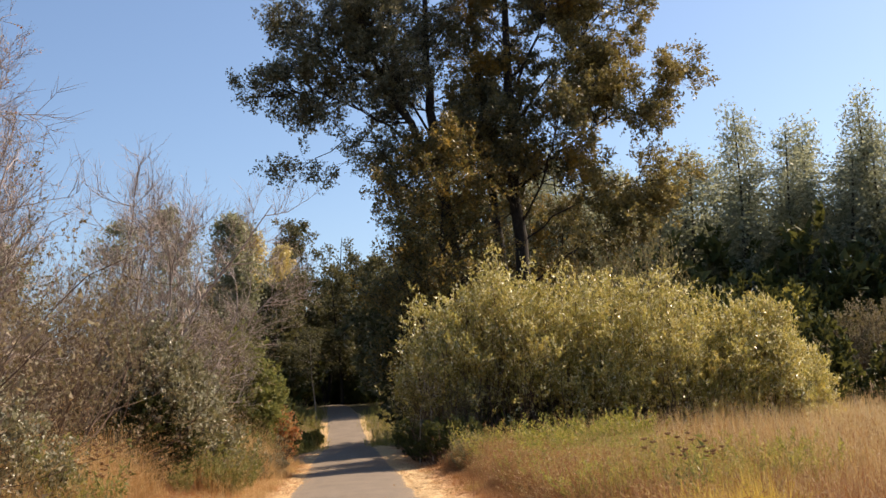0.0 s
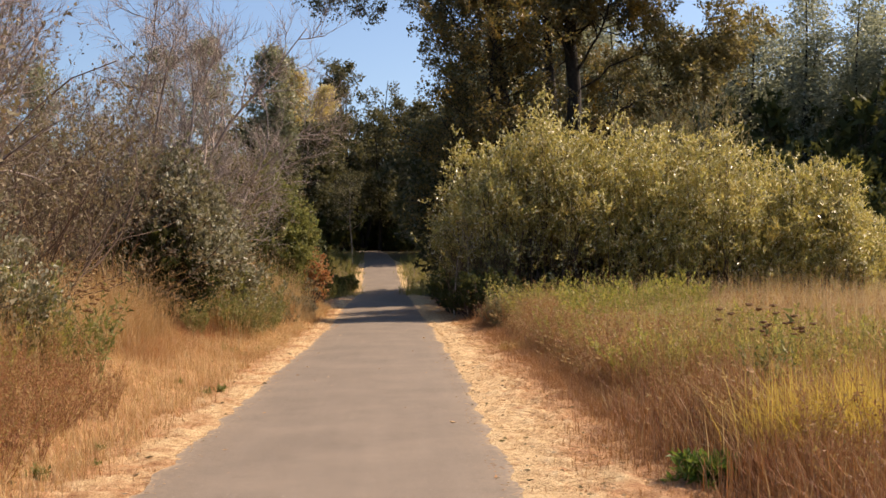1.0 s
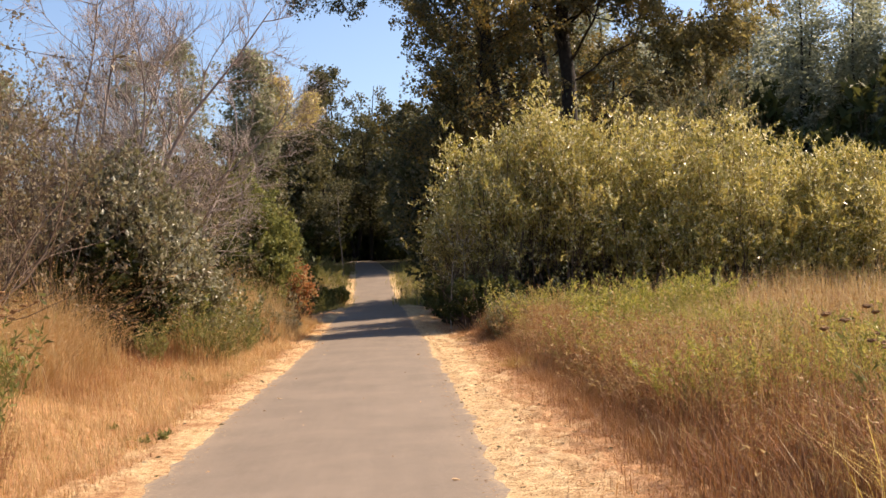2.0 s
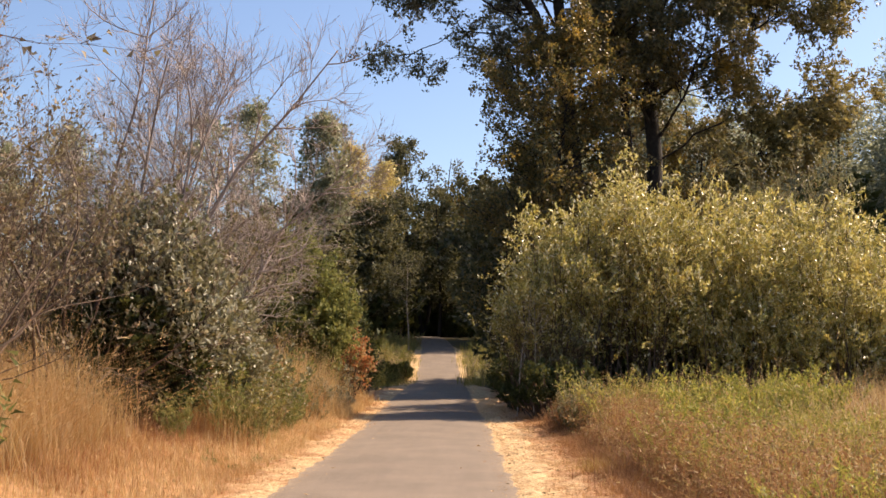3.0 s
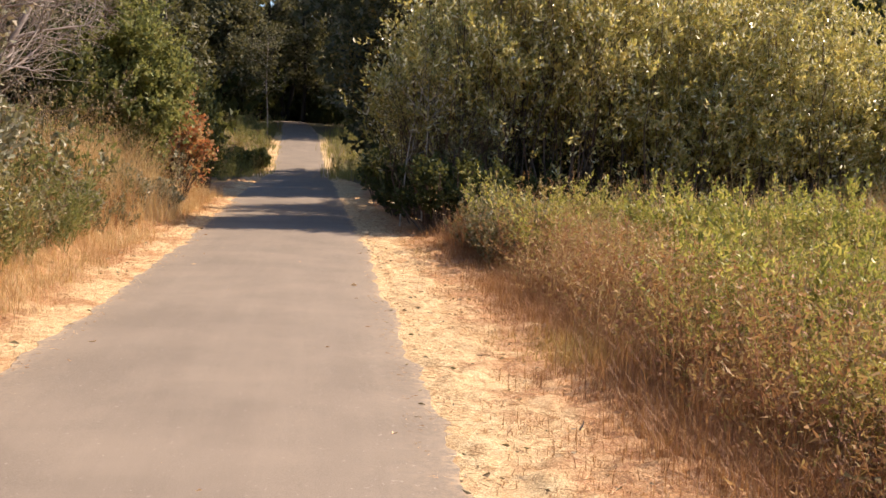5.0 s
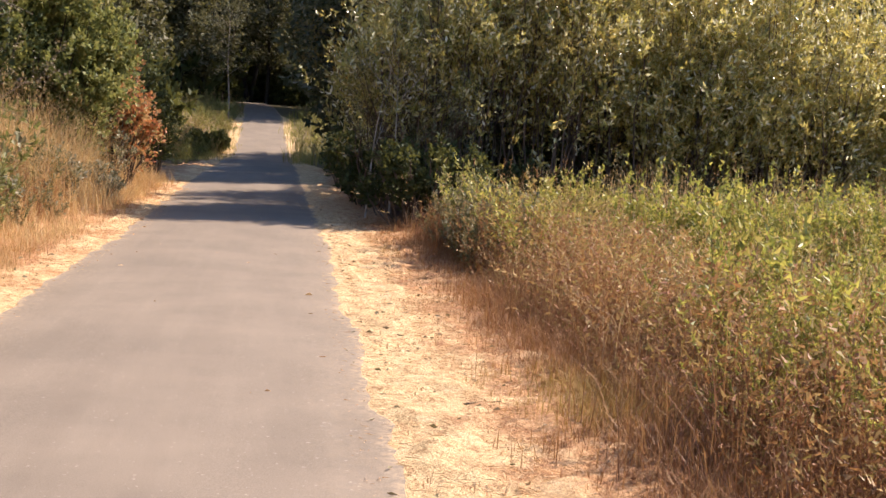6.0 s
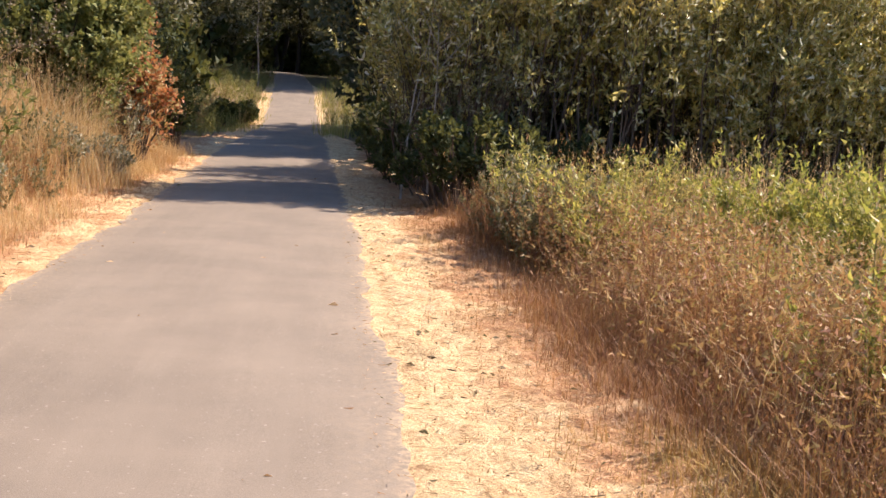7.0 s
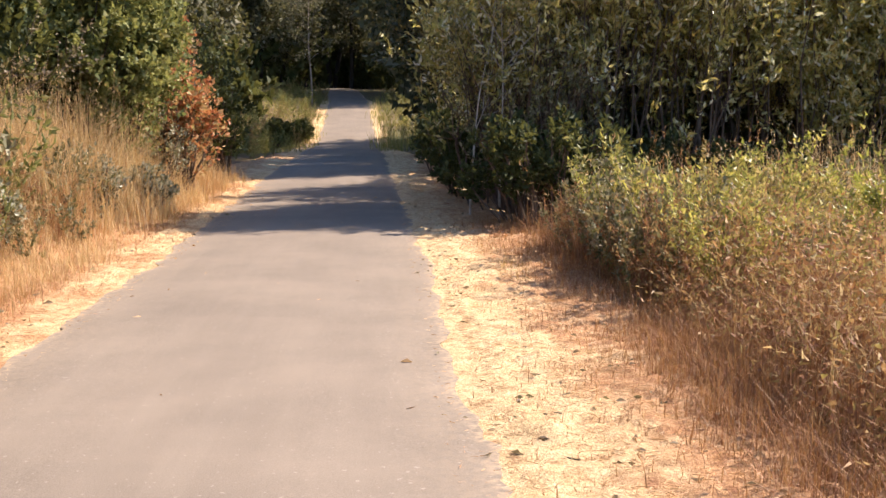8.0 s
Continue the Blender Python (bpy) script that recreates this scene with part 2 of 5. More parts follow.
GRASS_GOLD = leaf_material("dry_golden_grass", [(0.44, 0.28, 0.12), (0.58, 0.40, 0.19), (0.70, 0.53, 0.29), (0.40, 0.21, 0.10)],
                           [(0.38, 0.19, 0.085), (0.50, 0.33, 0.15)], 0.35, 0.52, 0.38, 0.55, 0.3)
GRASS_BROWN = leaf_material("dry_russet_grass", [(0.22, 0.085, 0.04), (0.35, 0.16, 0.068), (0.48, 0.26, 0.11), (0.28, 0.13, 0.057)],
                            [(0.36, 0.27, 0.07), (0.48, 0.32, 0.10), (0.40, 0.20, 0.08)], 0.28, 0.56, 0.28, 0.55, 0.3)
GRASS_GREEN = leaf_material("green_grass", [(0.14, 0.16, 0.035), (0.26, 0.25, 0.06), (0.40, 0.34, 0.10), (0.46, 0.34, 0.14)], None, 1, 0.5, 0.42, 0.5, 0.3)
GRASS_YELLOW = leaf_material("yellow_grass", [(0.48, 0.34, 0.06), (0.64, 0.46, 0.09), (0.72, 0.55, 0.16)], None, 1, 0.5, 0.5, 0.5, 0.3)
FRESH_LEAF = leaf_material("bright_green_leaves", [(0.07, 0.14, 0.02), (0.12, 0.22, 0.03), (0.20, 0.28, 0.05)], None, 1, 0.5, 0.4, 0.5, 0.4)
# russet darkened to stand in for shade low among the stalks
GRASS_SHADE_RUSSET = leaf_material("shaded_russet_stalks", [(0.17, 0.075, 0.042), (0.28, 0.13, 0.07), (0.40, 0.21, 0.11), (0.22, 0.11, 0.06)],
                           [(0.34, 0.19, 0.09), (0.22, 0.11, 0.05)], 0.5, 0.60, 0.3, 0.6, 0.25)
GRASS_RED = leaf_material("deep_russet_grass", [(0.20, 0.065, 0.028), (0.34, 0.13, 0.05), (0.46, 0.21, 0.08)], None, 1, 0.5, 0.22, 0.55, 0.3)
STRAW_PALE = leaf_material("pale_short_straw", [(0.56, 0.36, 0.19), (0.67, 0.46, 0.26), (0.78, 0.58, 0.36), (0.60, 0.39, 0.21)],
                           [(0.50, 0.30, 0.14), (0.60, 0.44, 0.22)], 1.6, 0.60, 0.2, 0.6, 0.3)
STRAW = leaf_material("short_straw", [(0.49, 0.28, 0.145), (0.58, 0.365, 0.195), (0.68, 0.475, 0.275), (0.52, 0.31, 0.165)],
                      [(0.44, 0.20, 0.09), (0.58, 0.31, 0.16)], 0.7, 0.52, 0.25, 0.6, 0.3)

# ---- mesh tools ----


def mesh_of(name, verts, faces, mat, smooth=False):
    """A mesh from arrays: verts (n, 3), faces (m, k)."""
    me = bpy.data.meshes.new(name)
    verts, faces = np.asarray(verts, np.float32), np.asarray(faces, np.int32)
    me.vertices.add(len(verts))
    me.vertices.foreach_set("co", verts.ravel())
    me.loops.add(faces.size)
    me.loops.foreach_set("vertex_index", faces.ravel())
    me.polygons.add(len(faces))
    me.polygons.foreach_set("loop_start", np.arange(0, faces.size, faces.shape[1], dtype=np.int32))
    me.polygons.foreach_set("use_smooth", np.full(len(faces), smooth))
    me.materials.append(mat)
    me.update(calc_edges=True)
    return me


def thing(name, label, category, group=""):
    return tagged(new(name), label, category, group)


def part(name, me, parent, label=""):
    ob = new(name, me)
    ob.parent = parent
    if label:
        tagged(ob, label)
    return ob


def unit(v):
    return v / np.maximum(np.linalg.norm(v, axis=-1, keepdims=True), 1e-9)


def across(d, rng):
    """A random unit vector square to each d."""
    return unit(np.cross(d, unit(rng.normal(size=d.shape))))


def tubes(P, R, sides):
    """Tapered tubes along polylines P (n, k, 3) with radii R (n, k)."""
    n, k, _ = P.shape
    T = unit(np.gradient(P, axis=1))
    ref = np.where(np.abs(T[..., 2:3]) > 0.9, np.array([1.0, 0, 0]), np.array([0, 0, 1.0]))
    U = unit(np.cross(T, ref))
    V = np.cross(T, U)
    a = np.arange(sides) * 2 * np.pi / sides
    ring = P[:, :, None] + R[:, :, None, None] * (np.cos(a)[None, None, :, None] * U[:, :, None] + np.sin(a)[None, None, :, None] * V[:, :, None])
    i = np.arange(n)[:, None, None] * k * sides + np.arange(k - 1)[None, :, None] * sides
    s = np.arange(sides)[None, None, :]
    s2 = (s + 1) % sides
    F = np.stack([i + s, i + s2, i + sides + s2, i + sides + s], -1).reshape(-1, 4)
    return ring.reshape(-1, 3), F


def joined(pieces):
    V, F, at = [], [], 0
    for v, f in pieces:
        V.append(v)
        F.append(f + at)
        at += len(v)
    return np.concatenate(V), np.concatenate(F)


def along(P, R, u):
    """Places, directions and radii at u (0 to 1) on polylines; one u for each."""
    k = P.shape[1]
    f = np.clip(u, 0, 0.999) * (k - 1)
    i = f.astype(int)
    w = (f - i)[:, None]
    n = np.arange(len(P))
    a, b = P[n, i], P[n, i + 1]
    return a * (1 - w) + b * w, unit(b - a), R[n, i] * (1 - w[:, 0]) + R[n, i + 1] * w[:, 0]


def grown(p, d, length, r, k, rng, up=0.0, wiggle=0.1, taper=0.3):
    """Polylines that start at p towards d, bend up (or down) and wander."""
    P = [p]
    step = (length / (k - 1))[:, None]
    for _ in range(k - 1):
        d = unit(d + np.array([0, 0, up]) / (k - 1) + wiggle * rng.normal(size=d.shape))
        P.append(P[-1] + d * step)
    R = r[:, None] * np.linspace(1, taper, k)[None]
    return np.stack(P, 1), R


def spawned(P, R, m, span, angle, length, rng, k=4, up=0.2, wiggle=0.12, shrink=0.55, thin=0.55, least=0.002, scale=None):
    """m children on each polyline, at the given span of it, leaving at an angle (degrees)."""
    Pm, Rm = np.repeat(P, m, 0), np.repeat(R, m, 0)
    u = rng.uniform(*span, len(Pm))
    p, t, r = along(Pm, Rm, u)
    a = np.radians(rng.uniform(*angle, len(Pm)))[:, None]
    d = unit(np.cos(a) * t + np.sin(a) * across(t, rng))
    ln = rng.uniform(*length, len(Pm)) * (1 - shrink * (u - span[0]) / max(1e-6, span[1] - span[0]))
    if scale is not None:
        ln = ln * np.repeat(scale, m)
    return grown(p, d, ln, np.maximum(r * thin, least), k, rng, up, wiggle)


def leaf_cards(p, d, length, width, rng, fold=0.18):
    """Leaves as folded lozenges: base p, direction d."""
    side = across(d, rng)
    nrm = np.cross(d, side)
    L, W = np.asarray(length)[:, None], np.asarray(width)[:, None]
    mid = p + d * L * 0.45
    v = np.stack([p, mid + side * W / 2 + nrm * W * fold, p + d * L - nrm * L * 0.08, mid - side * W / 2 + nrm * W * fold], 1)
    f = np.arange(len(p) * 4).reshape(-1, 4)
    return v.reshape(-1, 3), f


def leaf_points(p, d, length, width, rng):
    """Leaves for far crowns: one pointed triangle each."""
    side = across(d, rng)
    L, W = np.asarray(length)[:, None], np.asarray(width)[:, None]
    v = np.stack([p + side * W / 2, p - side * W / 2, p + d * L], 1)
    return v.reshape(-1, 3), np.arange(len(p) * 3).reshape(-1, 3)


def leaves_on(P, R, m, span, rng, length, width, spread=0.05, upward=0.0, out=0.8, flat=0.0, far=False):
    """m leaves on each twig."""
    Pm, Rm = np.repeat(P, m, 0), np.repeat(R, m, 0)
    p, t, _ = along(Pm, Rm, rng.uniform(*span, len(Pm)))
    d = t + out * rng.normal(size=t.shape) + np.array([0, 0, upward])
    d[:, 2] *= 1 - flat
    p = p + spread * rng.normal(size=p.shape)
    s = rng.uniform(0.65, 1.25, len(p))
    return (leaf_points if far else leaf_cards)(p, unit(d), length * s, width * s, rng)


def limb(points, r0, r1, k, rng, wobble=0.0):
    """One polyline through a few given points, smoothly resampled."""
    pts = np.array(points, float)
    s = np.r_[0, np.cumsum(np.linalg.norm(np.diff(pts, axis=0), axis=1))]
    q = np.linspace(0, s[-1], k)
    P = np.stack([np.interp(q, s, pts[:, c]) for c in range(3)], 1)
    P[1:-1] = (P[:-2] + 2 * P[1:-1] + P[2:]) / 4
    P[1:] += wobble * rng.normal(size=(k - 1, 3))
    return P[None], np.linspace(r0, r1, k)[None]

# ---- ground, path ----
PROFILE_Y = [-700, 36, 40, 46.5, 62, 67, 74, 81, 88, 95, 120, 900]
PROFILE_Z = [0, 0, 0.04, 0.16, 0.22, 0.53, 1.17, 1.99, 2.75, 3.05, 3.1, 3.1]
BEND_Y = [-700, 28, 40, 62, 81, 95, 130]
BEND_X = [0, 0, -0.2, -0.4, -0.85, -2.2, -9.0]


def path_x(y):
    return np.interp(y, BEND_Y, BEND_X)


def ground_z(x, y):
    """The lie of the land: flat meadow, a rise ahead, uneven beside the path."""
    x, y = np.asarray(x, float), np.asarray(y, float)
    z = np.interp(y, PROFILE_Y, PROFILE_Z)
    off = np.abs(x - path_x(y))
    side = np.clip((off - 1.5) / 3.0, 0, 1)
    bumps = 0.05 * np.sin(1.3 * x + 0.7 * y) * np.sin(0.9 * y - 0.5 * x) + 0.03 * np.sin(3.1 * x) * np.sin(2.7 * y)
    mound = 0.85 * np.exp(-(((x + 4.2) / 2.2) ** 2 + ((y - 74) / 9) ** 2)) + 0.35 * np.exp(-(((x - 3.2) / 1.8) ** 2 + ((y - 70) / 9) ** 2))
    far_right = np.clip((x - 15) / 25, 0, 1) * -0.8 * np.clip((y - 20) / 30, 0, 1)
    bank = 0.42 * np.clip((-x - 2.3) / 1.4, 0, 1) * np.clip((y + 2) / 8, 0, 1) * np.clip((44 - y) / 5, 0, 1)
    hill = 9.0 * np.clip((y - 112) / 40, 0, 1) * np.clip((26 - x) / 12, 0, 1)
    return z + side * bumps + mound * side + far_right + bank + hill


def grid_mesh(name, xs, ys, mat, lift=0.0):
    X, Y = np.meshgrid(xs, ys)
    V = np.stack([X, Y, ground_z(X, Y) + lift], -1).reshape(-1, 3)
    n = len(xs)
    i = (np.arange(len(ys) - 1)[:, None] * n + np.arange(n - 1)[None]).ravel()
    return mesh_of(name, V, np.stack([i, i + 1, i + n + 1, i + n], -1), mat, True)


spread = np.r_[-900, -400, -200, -100, -60, np.arange(-40, -6.0, 0.8), np.arange(-6, 6.1, 0.4), np.arange(6.8, 40.1, 0.8), 60, 100, 200, 400, 900]
ahead = np.r_[-600, -200, -80, -40, np.arange(-20, 0.0, 0.8), np.arange(0, 45.1, 0.4), np.arange(45.8, 110.1, 0.8), 130, 160, 220, 400, 900]
tagged(new("ground", grid_mesh("ground", spread, ahead, EARTH, -0.022)), "bare brown earth with plant litter under the vegetation", "ground", kind="structure")


def ribbon(name, ys, left, right, mat, lift, rows=7, crown=0.0, rim=0.0):
    """A strip along the path between two edges, following the ground."""
    u = np.linspace(0, 1, rows)
    if rim:
        u[1], u[-2] = rim, 1 - rim
    X = left[:, None] * (1 - u) + right[:, None] * u
    Y = np.repeat(ys[:, None], rows, 1)
    Z = ground_z(X, Y) + lift + crown * (1 - (2 * u - 1) ** 2)
    V = np.stack([X, Y, Z], -1).reshape(-1, 3)
    i = (np.arange(len(ys) - 1)[:, None] * rows + np.arange(rows - 1)[None]).ravel()
    return mesh_of(name, V, np.stack([i, i + 1, i + rows + 1, i + rows], -1), mat, True)


rng = np.random.default_rng(5)
ys = np.arange(-25, 128, 0.12)
HALF = np.interp(ys, [-30, 40, 62, 81, 130], [1.39, 1.39, 1.22, 1.1, 1.2])


def ragged(amount, smooth=6):
    n = np.convolve(rng.normal(size=len(ys) + smooth * 2), np.ones(smooth) / smooth, "same")[smooth:-smooth]
    return amount * n + amount * 0.08 * rng.normal(size=len(ys))


path_left, path_right = path_x(ys) - HALF + ragged(0.08, 14) + ragged(0.05, 3), path_x(ys) + HALF + ragged(0.08, 14) + ragged(0.05, 3)
path_mesh = ribbon("path", ys, path_left, path_right, ASPHALT, 0.012, 15, 0.02, 0.03)
worn = path_mesh.attributes.new("worn", "FLOAT", "POINT")
worn.data.foreach_set("value", np.tile(np.abs(np.linspace(-1, 1, 15)) ** 10 * 0.9, len(ys)).astype(np.float32))
tagged(new("path", path_mesh), "weathered grey asphalt footpath with worn edges", "path", kind="structure")


def verge(name, label, inner, outer, seed):
    """A strip of matted dead grass with a lumpy surface, finely cut where the camera passes."""
    r = np.random.default_rng(seed)
    yy = np.r_[np.arange(-25, 2, 0.25), np.arange(2, 36, 0.05), np.arange(36, 127.5, 0.15)]
    n = 34
    u = np.linspace(0, 1, n)
    a, b = np.interp(yy, ys, inner), np.interp(yy, ys, outer)
    X = a[:, None] * (1 - u) + b[:, None] * u
    Y = np.repeat(yy[:, None], n, 1)
    lumps = np.zeros(X.shape)
    for size, high in ((0.24, 0.014), (0.11, 0.016), (0.05, 0.008)):
        grid = r.normal(size=(int(160 / size) + 3, int(12 / size) + 3))
        i, j = (Y + 26) / size, (X + 6) / size
        i0, j0 = i.astype(int), j.astype(int)
        fi, fj = (i - i0) ** 2 * (3 - 2 * (i - i0)), (j - j0) ** 2 * (3 - 2 * (j - j0))
        lumps += high * ((grid[i0, j0] * (1 - fj) + grid[i0, j0 + 1] * fj) * (1 - fi) + (grid[i0 + 1, j0] * (1 - fj) + grid[i0 + 1, j0 + 1] * fj) * fi)
    rise = np.clip((np.abs(X - path_x(Y)) - 1.32) * 4, 0, 1)
    Z = ground_z(X, Y) + 0.004 + np.maximum(lumps + 0.010, -0.004) * rise
    k = (np.arange(len(yy) - 1)[:, None] * n + np.arange(n - 1)[None]).ravel()
    me = mesh_of(name, np.stack([X, Y, Z], -1).reshape(-1, 3), np.stack([k, k + 1, k + n + 1, k + n], -1), STRAW_EARTH, True)
    pale = me.attributes.new("bleached", "FLOAT", "POINT")
    pale.data.foreach_set("value", (np.clip(1.25 - (np.abs(X - path_x(Y)) - 1.4) * 1.25, 0.0, 1.0) * (0.85 if seed == 1 else 0.5) - (0.0 if seed == 1 else 0.6) * np.clip((np.abs(X - path_x(Y)) - 1.9) / 0.6, 0, 1)).ravel().astype(np.float32))
    return tagged(new(name, me), label, "verge", kind="structure")


far_in = np.interp(ys, [44, 56, 80, 87], [1.0, 0.36, 0.30, -0.12])
verge("verge_right", "trampled pale straw verge beside the asphalt path", path_right - 0.22, path_x(ys) + HALF + 1.5 * far_in + ragged(0.25, 20), 1)
verge("verge_left", "trampled orange straw verge beside the asphalt path", path_left + 0.22, path_x(ys) - HALF - np.interp(ys, [20, 33], [3.2, 1.7]) * far_in + ragged(0.3, 20), 2)

# ---- trees and shrubs ----


def placed(x, y, turn=0.0, size=1.0, sink=0.03):
    return Matrix.LocRotScale((x, y, float(ground_z(x, y)) - sink), Euler((0, 0, radians(turn))), (size, size, size))


def limbed_tree(name, label, limbs, leaf, bark, seed, boughs=9, sprays=7, twigs=5, per_twig=7, bough_len=(2.2, 4.2), leaf_size=(0.15, 0.12), bare=0.25, up=0.25,
                spray_len=(0.8, 1.7), twig_len=(0.3, 0.75), sunny_leaf=None):
    """A broad tree with given main limbs (relative to its foot), boughs and sprays of leaves on them."""
    r = np.random.default_rng(seed)
    root = thing(name, label, "tree")
    tips = []
    for i, (pts, r0, r1, share) in enumerate(limbs):
        r0, r1 = (0.6 * r0, 0.6 * r1) if r0 < 0.2 else (r0, r1)
        P, R = limb(pts, r0, r1, 12, r, 0.06)
        wood = [tubes(P, R, 8)]
        if share <= 0:
            part("trunk", mesh_of("trunk", *wood[0], bark, True), root)
            continue
        B, BR = spawned(P, R, max(2, int(boughs * share)), (bare, 1.0), (35, 75), bough_len, r, 6, up, 0.12, 0.5, 0.2 if r0 > 0.25 else 0.42, 0.03)
        end, ER = grown(P[:, -1], unit(P[:, -1] - P[:, -2]), np.array([bough_len[0]]), R[:, -1] * 0.8, 6, r, up, 0.1)
        B, BR = np.concatenate([B, end]), np.concatenate([BR, ER])
        S, SR = spawned(B, BR, sprays, (0.2, 1.0), (25, 70), spray_len, r, 4, 0.1, 0.15, 0.4, 0.5, 0.006)
        T, TR = spawned(S, SR, twigs, (0.15, 1.0), (25, 75), twig_len, r, 3, 0.0, 0.15, 0.4, 0.5, 0.003)
        wood += [tubes(B, BR, 5), tubes(S, SR, 3)]
        part("trunk" if len(pts) > 4 else "limb", mesh_of("limb", *joined(wood), bark, True), root)
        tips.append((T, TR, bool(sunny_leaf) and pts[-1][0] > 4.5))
    # limbs reaching sunward take the golden leaves, sunlight painted as leaf colour
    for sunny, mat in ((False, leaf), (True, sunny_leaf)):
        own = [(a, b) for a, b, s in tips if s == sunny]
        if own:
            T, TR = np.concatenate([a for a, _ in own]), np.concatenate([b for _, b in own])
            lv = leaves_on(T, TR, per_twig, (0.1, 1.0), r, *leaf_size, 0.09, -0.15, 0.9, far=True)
            part("crown", mesh_of("crown", *lv, mat), root, "sunward leaves tinted golden for sunlight" if sunny else "")
    return root


def column_tree(name, label, seed, height, spread_r, leaf, bark, n_bough=46, sprays=6, twigs=4, per_twig=5, leaf_size=(0.16, 0.12), clear=0.25, stems=1, group="", rise=0.7, lean=0.03,
                thin_top=0.2, trunk_r=None, far=False, jitter=0.09, pointed=False, boughs_show=True):
    """A tall narrow tree: a straight trunk, rising boughs and a ragged crown."""
    r = np.random.default_rng(seed)
    root = thing(name, label, "tree", group)
    foot = np.zeros((stems, 3))
    foot[1:, :2] = r.normal(0, 0.35, (stems - 1, 2))
    d = unit(np.array([[0, 0, 1.0]]) + lean * r.normal(size=(stems, 3)) * np.array([1, 1, 0]) * (1 + 2 * (stems > 1)))
    tr = trunk_r or height * 0.011
    P, R = grown(foot, d, height * r.uniform(0.85, 1.0, stems), np.full(stems, tr), 14, r, 0.15, 0.03, 0.12)
    wood = [tubes(P, R, 7)]
    m = n_bough // stems
    Pm, Rm = np.repeat(P, m, 0), np.repeat(R, m, 0)
    u = clear + (1 - clear) * r.uniform(0, 1, len(Pm)) ** 1.05
    p, t, rad = along(Pm, Rm, u)
    w = (u - clear) / (1 - clear)
    shape = np.sin(np.pi * (0.15 + 0.80 * w)) * (1 - thin_top) + 0.22
    if pointed:
        shape = np.sin(np.pi * (0.22 + 0.75 * w)) ** 0.8
    ln = spread_r * shape * r.uniform(0.45, 1.25, len(u))
    dirs = across(t, r)
    dirs = unit(dirs * np.array([1, 1, 0]) + np.array([0, 0, rise]) * r.uniform(0.5, 1.4, (len(u), 1)))
    B, BR = grown(p, dirs, ln, np.maximum(rad * 0.4, 0.01), 5, r, 0.25, 0.12)
    S, SR = spawned(B, BR, sprays, (0.2, 1), (25, 65), (0.16 * spread_r + 0.25, 0.36 * spread_r + 0.4), r, 4, 0.15, 0.15, 0.4, 0.5, 0.005, np.clip(1.5 * shape, 0.35, 1.1))
    T, TR = spawned(S, SR, twigs, (0.1, 1), (25, 75), (0.2, 0.55), r, 3, 0.0, 0.15, 0.4, 0.5, 0.003)
    wood += ([tubes(B[:, ::2], BR[:, ::2], 3)] if boughs_show else []) if far else [tubes(B, BR, 4), tubes(S, SR, 3)]
    part("trunk", mesh_of("trunk", *joined(wood), bark, True), root)
    part("crown", mesh_of("crown", *leaves_on(T, TR, per_twig, (0, 1), r, *leaf_size, jitter, 0.0, 0.9, far=far), leaf), root)
    return root


